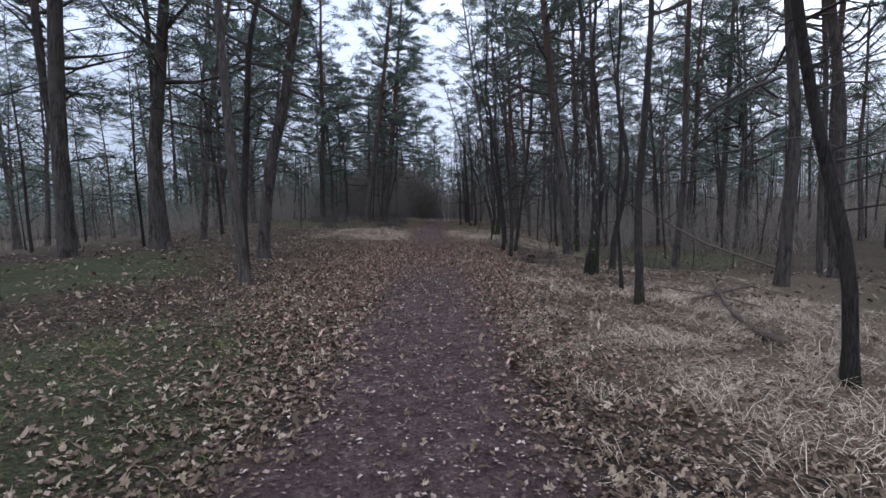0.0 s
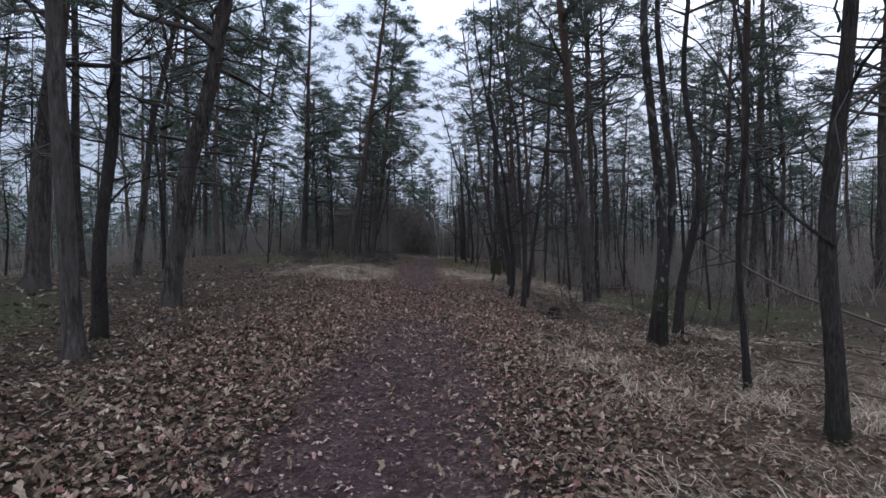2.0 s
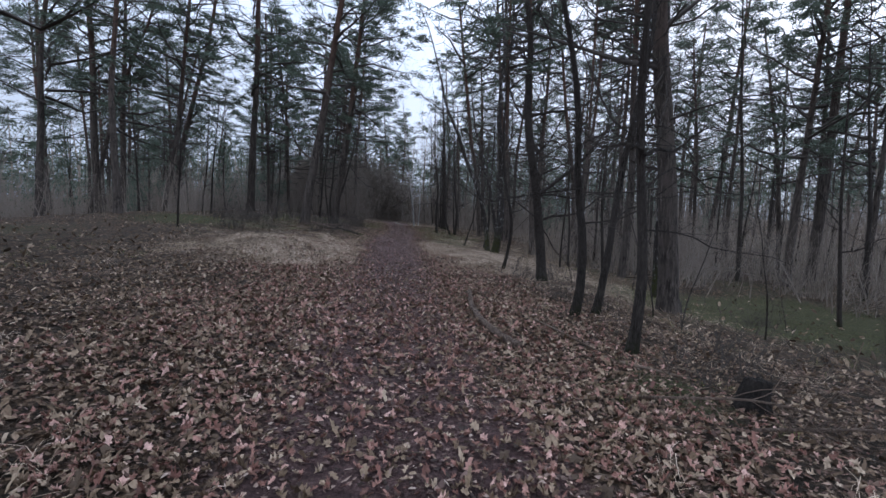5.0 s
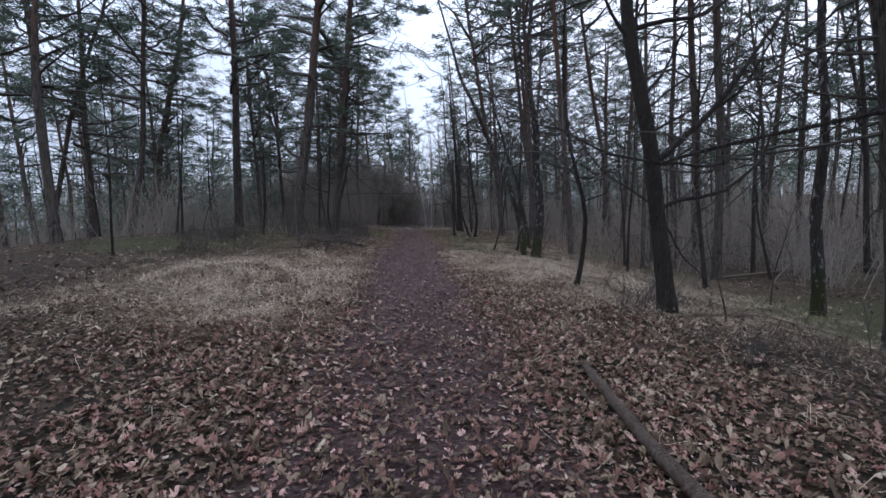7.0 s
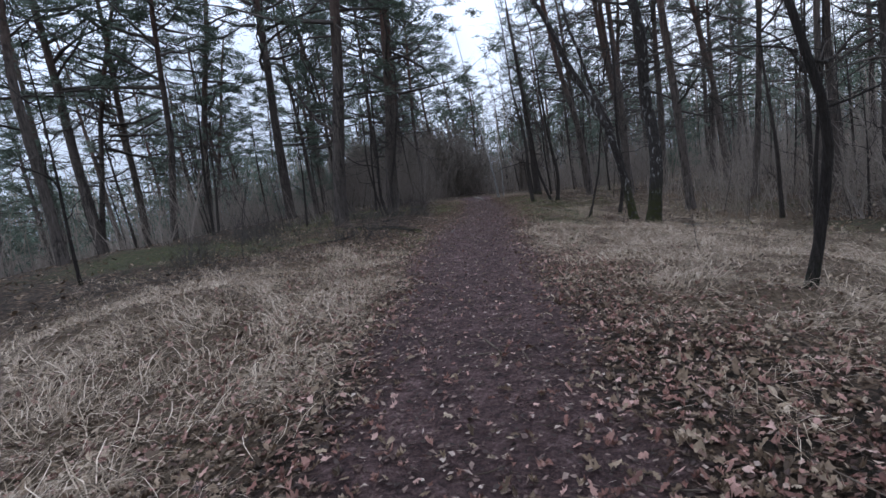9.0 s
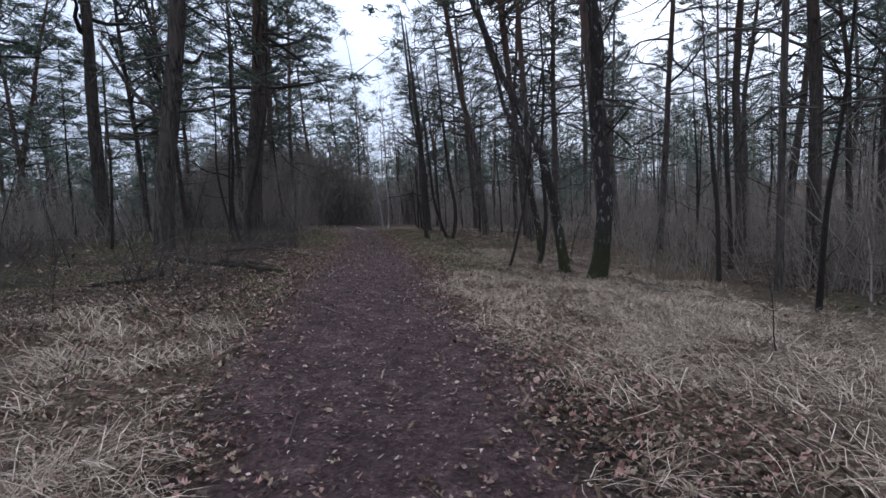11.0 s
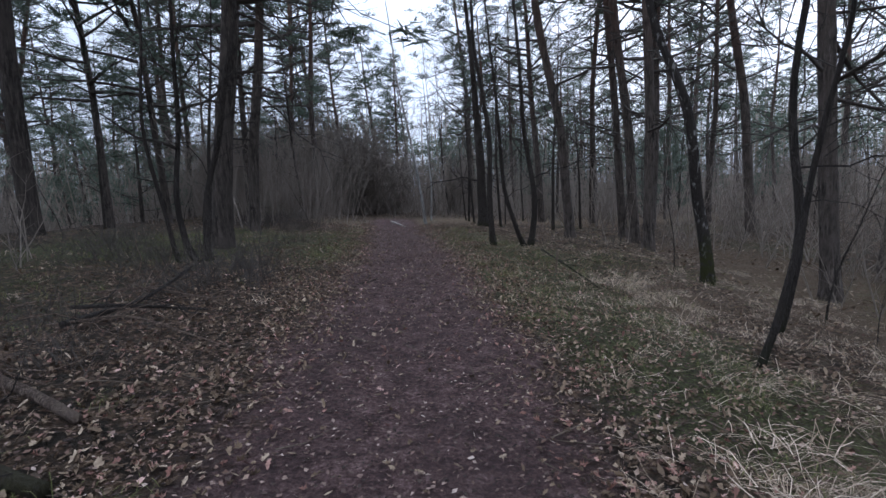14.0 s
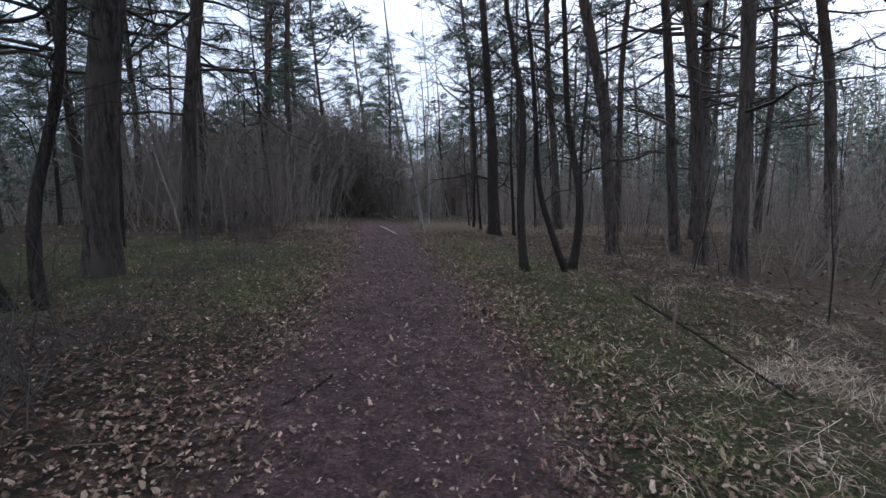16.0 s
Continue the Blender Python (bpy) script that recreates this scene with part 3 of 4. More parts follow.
oak_tree(-4.16, 36.68, 0.109, (-0.15, 0.35), (-0.21, 0.74), (-0.22, 1.34), (-0.14, 2.07), (-0.10, 2.77), (-0.04, 3.46), arms=((2.0, -1.5, 0.75, 0.03), (2.6, 1.0, 0.7, 0.028)))
pine_tree(-4.99, 42.67, 0.32, (0.19, 2.46), (0.58, 4.82))
pine_tree(6.11, 40.33, 0.29, (0.08, 3.53), (-0.06, 6.77))
birch_tree(4.87, 35.85, 0.207, (-0.02, 0.65), (-0.12, 1.34), (-0.27, 1.86), (-0.40, 2.58), (-0.50, 3.14), (-0.67, 3.68), (-0.8, 3.94), (-1.1, 5.0))
pine_tree(12.50, 44.80, 0.34, (-0.43, 5.06), (-1.30, 10.13))
oak_tree(2.70, 40.32, 0.126, (-0.30, 0.73), (-0.49, 1.48), (-0.55, 2.46), (-0.63, 3.53), (-0.7, 5.0))
pine_tree(9.34, 52.25, 0.32, (0.08, 6.61), (0.57, 11.78))
pine_tree(5.06, 43.46, 0.32, (-0.26, 3.64), (-0.84, 6.41))
pine_tree(6.87, 42.58, 0.31, (-0.19, 3.57), (-0.55, 6.16))
pine_tree(7.42, 44.60, 0.30, (-0.22, 4.04), (-0.47, 7.06))
oak_tree(2.97, 40.80, 0.168, (0.16, 0.71), (0.15, 1.50), (0.01, 2.53), (-0.10, 3.77), (-0.19, 4.98), (-0.23, 5.56))
oak_tree(1.78, 39.90, 0.151, (-0.06, 1.21), (0.01, 2.83), (-0.21, 4.48))
oak_tree(2.78, 47.54, 0.420, (-0.03, 3.91), (-0.27, 7.44))
birch_tree(0.47, 50.0, 0.13, (-0.1, 1.2), (-0.35, 3.0), (-0.6, 4.6), (-0.9, 6.3), (-1.1, 8.5), height=12, pale=True, label="white-barked leaning birch at the end of the path")
birch_tree(0.85, 52.15, 0.085, (0.12, 1.6), (0.02, 3.2), (0.2, 5.0), (0.1, 7.5), height=11, pale=True, label="slim white-barked birch at the end of the path")
birch_tree(6.40, 21.60, 0.198, (-0.01, 1.83), (-0.09, 3.43))
pine_tree(7.22, 29.54, 0.14, (0.10, 2.76), (0.11, 5.09))
pine_tree(9.94, 37.43, 0.23, (0.38, 3.99), (0.66, 7.99))
pine_tree(-12.98, 36.13, 0.27, (0.76, 3.98), (1.11, 7.90))
pine_tree(-15.83, 43.34, 0.42, (0.53, 4.52), (2.27, 11.50))
pine_tree(-17.77, 37.78, 0.24, (1.40, 5.94), (3.59, 11.64))
pine_tree(-24.74, 58.29, 0.42, (3.30, 12.98), (5.46, 20.80))
pine_tree(-7.40, 50.00, 0.30, (0.1, 4.0), (0.2, 8.0), height=15)
pine_tree(-6.60, 56.00, 0.29, (0.0, 4.0), (0.3, 8.0), height=15)
pine_tree(-11.00, 52.50, 0.27, (0.2, 4.0), (0.2, 8.0), height=15)
pine_tree(-4.60, 61.00, 0.27, (0.1, 4.0), (-0.2, 8.0), height=14)
pine_tree(4.80, 57.00, 0.26, (0.1, 4.0), (-0.2, 8.0), height=12)
pine_tree(10.44, 31.80, 0.32, (0.0, 4.0), (-0.2, 8.0))
pine_tree(7.60, 26.20, 0.23, (0.1, 4.0), (-0.1, 8.0))
oak_tree(-4.02, 36.85, 0.126, (0.0, 0.57), (0.03, 1.19), (0.13, 1.64), (0.34, 2.08), (0.6, 3.2))
oak_tree(-4.30, 36.30, 0.076, (-0.2, 1.0), (-0.3, 2.2), (-0.2, 3.4))

# ---- the wood around ----
def plain_pine(seed, height, girth):
    global rng
    rng = np.random.default_rng(seed)
    tree = new("pine_tree")
    part("trunk", stem(((rng.uniform(-0.3, 0.3), 5.0), (rng.uniform(-0.4, 0.4), 9.0)), girth, height, 7)[0].mesh("trunk", pine_bark), tree)
    boughs, dead, live, crown = CROWNS[seed % len(CROWNS)]
    branchwork(tree, dead, live, crown, Matrix.Scale(height / 14, 4))
    return tagged(tree, "Scots pine deep in the wood with a grey-green crown", "tree", "pines in the wood")


def plain_bare(seed, height, girth):
    global rng
    rng = np.random.default_rng(seed)
    tree = new("bare_tree")
    t, sx, sz, sr = stem(((rng.uniform(-0.5, 0.5), 3.0), (rng.uniform(-0.8, 0.8), 6.0)), girth, height, 6, 1.2, 0.05, 0.1)
    part("trunk", t.mesh("trunk", oak_bark), tree)
    limb, twigs = Tubes(), Tubes()
    for k in range(9):
        z = 1.2 + (height - 1.8) * (k + rng.random()) / 9
        a = rng.random() * 6.283
        grow(limb, twigs, (float(np.interp(z, sz, sx)), 0, z), (math.cos(a), math.sin(a), rng.uniform(0.3, 1.2)), rng.uniform(0.8, 2.0), 0.02, 0)
    tagged(part("branchwork", limb.mesh("branchwork", oak_bark), tree), kind="stuff")
    tagged(part("twig_mass", twigs.mesh("twig_mass", bare_twig), tree), kind="stuff")
    return tagged(tree, "thin bare broadleaved tree among the pines", "tree", "bare trees in the wood")


def brush(seed, stems, low, high, wide, label):
    global rng
    rng = np.random.default_rng(seed)
    bush = new("thicket")
    t, fine = Tubes(), Tubes()
    for k in range(stems):
        s = rng.normal(0, wide, 3)
        s[2] = -0.1
        ln = rng.uniform(low, high)
        pts, d = wander(s, (rng.normal(0, 0.25), rng.normal(0, 0.25), 1), ln, 4, 0.13, 0.03)
        t.add(pts, np.linspace(0.008 + ln * 0.005, 0.004, 5), 3)
        for j in range(int(5 + ln * 1.4)):
            i = rng.integers(1, 5)
            sp, _ = wander(pts[i - 1] + (pts[i] - pts[i - 1]) * rng.random(), d + rng.normal(0, 0.6, 3), rng.uniform(0.3, 1.1), 2, 0.2)
            fine.add(sp, np.linspace(0.007, 0.0025, 3), 3)
    tagged(part("branchwork", t.mesh("branchwork", brush_twig), bush), kind="stuff")
    tagged(part("twig_mass", fine.mesh("twig_mass", brush_twig), bush), kind="stuff")
    return tagged(bush, label, "shrub", "thickets in the wood")


def dense_bush(seed, height, wide):
    """A rounded leafless bush: arching stems that end in a haze of fine twigs."""
    global rng
    rng = np.random.default_rng(seed)
    bush = new("dense_bush")
    t, fine = Tubes(), Tubes()
    for k in range(34):
        a, lean = rng.random() * 6.283, abs(rng.normal(0, 0.42))
        s = (math.cos(a) * 0.4 * wide * rng.random(), math.sin(a) * 0.4 * wide * rng.random(), -0.1)
        ln = height * rng.uniform(0.55, 1.0) * (1 - 0.25 * lean)
        pts, d = wander(s, (math.cos(a) * lean, math.sin(a) * lean, 1), ln, 7, 0.13, 0.02)
        t.add(pts, np.linspace(0.04, 0.008, 8), 4)
        for j in range(46):
            i = rng.integers(2, 8)
            sp, e = wander(pts[i - 1] + (pts[i] - pts[i - 1]) * rng.random(), d * 0.6 + rng.normal(0, 0.6, 3), rng.uniform(0.5, 1.5), 3, 0.22, 0.03)
            fine.add(sp, np.linspace(0.023, 0.011, 4), 3)
            for h in range(3):
                tw, _ = wander(sp[rng.integers(1, 4)], e + rng.normal(0, 0.5, 3), rng.uniform(0.2, 0.6), 1, 0.1)
                fine.add(tw, (0.012, 0.007), 3)
    tagged(part("branchwork", t.mesh("branchwork", bush_twig), bush), kind="stuff")
    tagged(part("twig_mass", fine.mesh("twig_mass", bush_twig), bush), kind="stuff")
    return tagged(bush, "tall rounded leafless bush with a haze of grey-brown twigs", "shrub", "bushes at the end of the path")


def low_shrub(seed):
    global rng
    rng = np.random.default_rng(seed)
    bush = new("low_shrub")
    t = Tubes()
    for k in range(46):
        s = rng.normal(0, 0.28, 3)
        s[2] = -0.03
        pts, d = wander(s, (rng.normal(0, 0.5), rng.normal(0, 0.5), 1), rng.uniform(0.2, 0.65), 3, 0.2)
        t.add(pts, np.linspace(0.005, 0.002, 4), 3)
        for j in range(3):
            sp, _ = wander(pts[rng.integers(1, 4)], d + rng.normal(0, 0.7, 3), rng.uniform(0.08, 0.25), 2, 0.2)
            t.add(sp, np.linspace(0.003, 0.0015, 3), 3)
    tagged(part("twig_mass", t.mesh("twig_mass", bare_twig), bush), kind="stuff")
    return tagged(bush, "low dark leafless undergrowth of fine twigs", "shrub", "undergrowth")


def young_pine(seed, height):
    global rng
    rng = np.random.default_rng(seed)
    tree = new("young_pine")
    t, tips = Tubes(), []
    trunk = Tubes()
    trunk.add([(0, 0, -0.1), (0.02, 0, height * 0.5), (0, 0.02, height)], (0.07, 0.045, 0.01), 6)
    z = 0.5
    while z < height:
        a = rng.random() * 6.283
        ln = 0.3 + 1.5 * (1 - z / height) ** 0.8 * rng.uniform(0.6, 1.2)
        pts, d = wander((0, 0, z), (math.cos(a), math.sin(a), rng.uniform(0, 0.5)), ln, 5, 0.14, 0.05)
        t.add(pts, np.linspace(0.014, 0.004, 6), 3)
        tips += [pts[-1], pts[-2], pts[3]]
        z += rng.uniform(0.06, 0.16)
    part("trunk", trunk.mesh("trunk", pine_bark), tree)
    tagged(part("branchwork", t.mesh("branchwork", dead_twig), tree), kind="stuff")
    v, f = tufts(np.array(tips), 34, (0.15, 0.15, 0.09), 0.18, 0.075)
    part("crown", mesh_from("crown", v, f, needles), tree, "dense dark green needles")
    return tagged(tree, "young bushy pine with needles down to the ground", "tree", "young pines in the wood")


def sapling(seed, height):
    global rng
    rng = np.random.default_rng(seed)
    tree = new("sapling")
    trunk, twigs = Tubes(), Tubes()
    pts, d = wander((0, 0, -0.1), (rng.normal(0, 0.07), rng.normal(0, 0.07), 1), height, 9, 0.06, 0.02)
    trunk.add(pts, np.linspace(0.005 + height * 0.0035, 0.0025, 10), 5)
    for k in range(9):
        i = rng.integers(3, 10)
        grow(twigs, twigs, pts[i], d + rng.normal(0, 0.7, 3), rng.uniform(0.25, 0.7), 0.006, 1)
    part("trunk", trunk.mesh("trunk", oak_bark), tree)
    tagged(part("twig_mass", twigs.mesh("twig_mass", bare_twig), tree), kind="stuff")
    return tagged(tree, "thin leafless sapling growing from the leaf litter", "sapling", "saplings")


first_pines = [plain_pine(11, 14, 0.3), plain_pine(12, 12, 0.24), plain_pine(13, 15, 0.36), plain_pine(14, 11, 0.2)]
first_bares = [plain_bare(21, 9, 0.13), plain_bare(22, 11, 0.16), plain_bare(23, 7.5, 0.1)]
first_pales = [plain_bare(24, 11, 0.12), plain_bare(25, 9, 0.1)]
for p in first_pales:
    p.children[0].data.materials[0] = pale_birch_bark
    tagged(p, "thin white-barked birch deep in the wood", group="pale birches in the wood")
LOW, TALL = "dense leafless thicket of grey-brown twigs", "stand of tall leafless saplings with grey-brown twigs"
first_brush = [brush(31, 26, 1.2, 3.4, 0.8, LOW), brush(32, 24, 1.0, 3.0, 0.9, LOW), brush(33, 28, 1.5, 3.8, 0.7, LOW)]
first_stands = [brush(41, 18, 3.5, 7.0, 1.3, TALL), brush(42, 17, 3.0, 6.0, 1.4, TALL), brush(43, 19, 3.5, 7.5, 1.2, TALL)]
first_youngs = [young_pine(51, 4.5), young_pine(52, 6.0), young_pine(53, 3.4)]
first_saplings = [sapling(61, 1.4), sapling(62, 2.2), sapling(63, 3.0), sapling(64, 0.9)]
rng = np.random.default_rng(99)
known = [(o.location.x, o.location.y) for o in scene.objects if o.parent is None and o.name.startswith(("pine_tree", "oak_tree", "birch_tree")) and o.location.length > 0.1]


def place(protos, count, zone, gap, low, high, keep=True):
    """Copies of the given things, strewn over a zone with a least distance; keep: only outside the open ground along the path."""
    done, tries = 0, 0
    while done < count and tries < count * 60:
        tries += 1
        x, y = rng.uniform(zone[0], zone[1]), rng.uniform(zone[2], zone[3])
        if (y < 56 and abs(x - path_x(y)) < (3.2 if keep else 2.3)) or (keep and -8.5 < x < 9.0 and y < 45.5):
            continue
        if y < abs(x) * 0.85 - 6 or any((x - a) ** 2 + (y - b) ** 2 < gap * gap for a, b in known):
            continue
        known.append((x, y))
        p = protos[done % len(protos)]
        s = rng.uniform(low, high)
        m = pose(x, y, float(ground_z(x, y)) - 0.05, rng.normal(0, 2), rng.normal(0, 2), rng.uniform(0, 360)) @ Matrix.Scale(s, 4)
        if p not in started:
            started.add(p)
            p.matrix_basis = m
        else:
            copy_thing(p, m)
        done += 1


started = set()
first_bushes = [dense_bush(81, 6.8, 2.6), dense_bush(82, 5.6, 2.4)]
for k, (bx, by, bs) in enumerate(((-3.2, 58.5, 1.0), (-5.4, 57.5, 1.05), (-7.6, 61.5, 1.1), (-4.6, 63.5, 1.15), (-1.6, 63.0, 0.85), (-10.0, 58.0, 0.95), (-6.2, 55.2, 0.7), (3.6, 64.0, 0.8), (-9.5, 53.5, 0.8))):
    m = pose(bx, by, float(ground_z(bx, by)) - 0.05, 0, 0, 67.0 * k) @ Matrix.Scale(bs, 4)
    known.append((bx, by))
    if k < 2:
        first_bushes[k].matrix_basis = m
    else:
        copy_thing(first_bushes[k % 2], m)
place(first_pines, 40, (-40, -8, 8, 90), 2.0, 0.85, 1.25)
place(first_pines, 28, (9, 46, 8, 95), 2.0, 0.85, 1.25)
place(first_pines, 13, (-16, 16, 47, 95), 2.0, 0.8, 1.2)
place(first_pines, 14, (-14, 14, 68, 95), 1.8, 0.6, 0.9)
place(first_youngs, 9, (-14, -4.4, 46, 66), 1.2, 0.7, 1.1)
place(first_youngs, 14, (4, 30, 48, 80), 1.5, 0.8, 1.2)
place(first_youngs, 12, (-34, -12, 34, 80), 1.5, 0.8, 1.2)
place(first_bares, 55, (-36, -8, 8, 80), 1.2, 0.8, 1.3)
place(first_bares, 52, (9, 46, 8, 90), 1.2, 0.8, 1.3)
place(first_bares, 28, (-14, 14, 47, 90), 1.2, 0.8, 1.3)
place(first_pales, 22, (6, 40, 30, 85), 1.2, 0.8, 1.2)
place(first_pales, 6, (-8, 6, 55, 85), 1.2, 0.8, 1.2)
place(first_stands, 46, (12, 52, 26, 95), 1.2, 0.7, 1.1)
place(first_stands, 46, (-14, 14, 56, 88), 1.2, 0.7, 1.1)
place(first_stands, 8, (-10, -3.4, 52, 64), 0.9, 0.6, 0.9)
place(first_brush, 13, (-9.5, -3.8, 47, 60), 0.9, 0.9, 1.3)
place(first_stands, 16, (-9, 10, 64, 80), 0.9, 0.8, 1.1)
place(first_pines, 4, (-9, -4.0, 50, 60), 1.3, 0.9, 1.1)
place(first_stands, 26, (-46, -12, 40, 95), 1.2, 0.6, 1.0)
place(first_brush, 40, (-26, -6, 34, 80), 1.0, 0.8, 1.3)
place(first_brush, 36, (9, 36, 26, 85), 1.0, 0.7, 1.1)
place(first_brush, 48, (-14, 14, 49, 85), 0.8, 0.8, 1.4)
place(first_saplings, 60, (2.5, 10, 10, 46), 0.5, 0.6, 1.1, False)
place(first_saplings, 40, (-11, -3.0, 26, 46), 0.5, 0.6, 1.1, False)


def far_woods():
    """The closed edge of the wood in the distance."""
    global rng
    rng = np.random.default_rng(5)
    t, tips = Tubes(), []
    for k in range(800):
        a = rng.uniform(-1.15, 1.15)
        r = rng.uniform(98, 150)
        x, y, h = r * math.sin(a), r * math.cos(a), rng.uniform(9, 17)
        z = float(ground_z(x, y))
        t.add([(x, y, z - 0.3), (x + rng.normal(0, 0.2), y, z + h * 0.5), (x + rng.normal(0, 0.4), y, z + h)], (0.16, 0.12, 0.05), 4)
        for j in range(5):
            p = (x, y, z + h * rng.uniform(0.15, 0.9))
            q = np.array(p) + rng.normal(0, 1.6, 3) + (0, 0, 0.8)
            t.add([p, q], (0.05, 0.02), 3)
            tips.append(q)
        for j in range(9):
            p = np.array((x + rng.normal(0, 2.0), y, z - 0.2))
            t.add([p, p + (rng.normal(0, 0.5), 0, rng.uniform(2, 6))], (0.04, 0.015), 3)
    v, f = tufts(np.array(tips), 30, (1.1, 1.1, 0.7), 0.9)
    woods = new("far_woods")
    tagged(woods, "distant edge of bare and evergreen woodland", "woods", kind="stuff")
    tagged(part("stems", t.mesh("stems", brush_twig), woods), kind="stuff")
    tagged(part("foliage", mesh_from("foliage", v, f, needles), woods), kind="stuff")


far_woods()
place(first_bares, 5, (5.2, 9.5, 20.5, 34), 1.6, 0.6, 1.0, False)
place(first_pines, 8, (9.2, 24, 24, 52), 1.4, 0.95, 1.3)
place(first_pines, 4, (12, 28, 17, 34), 1.8, 0.9, 1.2)
place(first_bares, 12, (11, 26, 15, 32), 1.2, 0.9, 1.3)
place(first_bares, 14, (9, 20, 18, 44), 1.0, 0.9, 1.3)
place(first_bares, 5, (-9.5, -5.5, 25, 46), 1.3, 0.6, 1.0, False)
place(first_bares, 8, (2.6, 8.0, 44, 58), 1.2, 0.7, 1.1, False)
place(first_brush, 26, (6.5, 17, 21, 46), 0.9, 0.5, 0.9, False)
place(first_brush, 14, (-17, -7, 24, 46), 1.0, 0.5, 0.8, False)
first_shrubs = [low_shrub(71), low_shrub(72)]
place(first_shrubs, 26, (-8.5, -2.2, 26, 38), 0.45, 0.7, 1.3, False)
place(first_shrubs, 14, (-7.5, -2.0, 38, 48), 0.5, 0.7, 1.2, False)
place(first_shrubs, 14, (2.2, 7.5, 12, 21), 0.5, 0.6, 1.0, False)
place(first_pines, 5, (-19, -9, 11, 20), 1.8, 0.9, 1.2)

# ---- fallen branches and logs ----
def resting(points, lift):
    return [(x, y, float(ground_z(x, y)) + lift + dz) for x, y, dz in points]


def fallen(name, points, r0, r1, mat, label, category="branch", twigs=0, sides=8):
    """A fallen branch or log along (x, y, height) places on the ground."""
    global rng
    rng = np.random.default_rng(int(abs(points[0][0] * 517 + points[0][1] * 91)))
    pts = np.array(resting(points, r0 * 0.7))
    k = np.linspace(0, 1, len(pts))
    kk = np.linspace(0, 1, max(8, len(pts) * 4))
    fine = np.stack([np.interp(kk, k, pts[:, i]) for i in range(3)], 1)
    fine[1:-1] = 0.25 * fine[:-2] + 0.5 * fine[1:-1] + 0.25 * fine[2:]
    fine[:, :2] += np.cumsum(rng.normal(0, r0 * 0.25, (len(kk), 2)), 0) * 0.5
    fine = np.vstack([fine[:1] - (fine[1] - fine[0]) * 0.01, fine, fine[-1:] + (fine[-1] - fine[-2]) * 0.01])
    rr = np.concatenate([[r0 * 0.2], np.linspace(r0, r1, len(kk)), [r1 * 0.2]])
    t = Tubes()
    t.add(fine, rr, sides, 0.1)
    ob = new(name, t.mesh(name, mat))
    tagged(ob, label, category)
    for j in range(twigs):
        i = rng.integers(2, len(kk) - 1)
        sp, _ = wander(fine[i], (fine[i] - fine[i - 1]) / np.linalg.norm(fine[i] - fine[i - 1]) + rng.normal(0, 0.7, 3) * (1, 1, 0.5) + (0, 0, 0.25), rng.uniform(0.2, 0.8), 5, 0.3, -0.03)
        w = Tubes()
        w.add(sp, np.linspace(min(r0 * 0.35, 0.009), 0.003, 6), 4)
        part("side_twig", w.mesh("side_twig", mat), ob)
    return ob


fallen("fallen_branch", ((1.02, 17.75, 0.03), (0.93, 17.0, 0.03), (0.84, 16.2, 0.035), (0.86, 15.5, 0.03), (0.97, 14.9, 0.02), (1.12, 14.6, 0.02)), 0.032, 0.046, branch_bark, "bare curved branch with peeling bark lying beside the path")
fallen("log", ((5.3, 8.9, 0.2), (4.68, 7.53, 0.12), (4.1, 6.19, 0.06), (4.0, 5.68, 0.05), (3.87, 4.9, 0.04)), 0.022, 0.05, branch_bark, "weathered fallen stem with a broken end lying in dry grass", "log", 5)
fallen("fallen_branch", ((4.13, 7.28, 0.05), (4.82, 7.73, 0.08), (5.74, 8.32, 0.16)), 0.026, 0.02, branch_bark, "pale fallen branch propped over dry grass", twigs=4)
for bx, by in ((4.9, 8.6), (5.3, 9.6), (4.5, 7.6), (5.9, 8.9), (6.4, 10.4)):
    fallen("fallen_branch", ((bx - 0.5, by + 0.7, 0.12), (bx, by, 0.1), (bx + 0.3, by - 0.9, 0.04)), 0.014, 0.006, dead_wood, "thin grey dead branch lying in dry grass", twigs=5)
fallen("leaning_dead_stem", ((9.4, 12.4, 0), (7.4, 13.2, 0.9), (5.9, 13.8, 1.9)), 0.035, 0.015, dead_wood, "dead stem leaning down through the undergrowth", "branch", 6)
fallen("fallen_branch", ((1.96, 14.3, 0), (2.2, 14.1, 0.02), (2.6, 14.0, 0.0)), 0.018, 0.01, dead_wood, "thin pale branch beside an oak foot", twigs=3)
fallen("fallen_branch", ((1.55, 15.9, 0.02), (1.75, 15.2, 0.05), (1.95, 14.6, 0.02)), 0.013, 0.008, dead_wood, "thin pale forked twig on leaf litter", twigs=3)
fallen("log", ((-3.05, 30.97, 0.05), (-2.67, 30.7, 0.04), (-2.15, 30.4, 0.02)), 0.032, 0.027, branch_bark, "broken pale brown log half sunk in leaf litter", "log", 2)
fallen("log", ((-3.9, 30.9, 0.02), (-3.34, 30.52, 0.02), (-2.5, 30.07, 0.01), (-1.88, 29.86, 0.0)), 0.058, 0.034, mossy_bark, "mossy rotting log half buried in leaves", "log", 9)
fallen("fallen_branch", ((-3.3, 32.0, 0.05), (-3.0, 32.6, 0.12), (-2.9, 33.5, 0.3)), 0.03, 0.012, oak_bark, "dark broken branch on a brushwood heap", twigs=6)
fallen("fallen_branch", ((-3.6, 32.6, 0.1), (-3.0, 32.4, 0.15), (-2.4, 32.7, 0.05)), 0.022, 0.01, oak_bark, "dark broken branch on a brushwood heap", twigs=6)
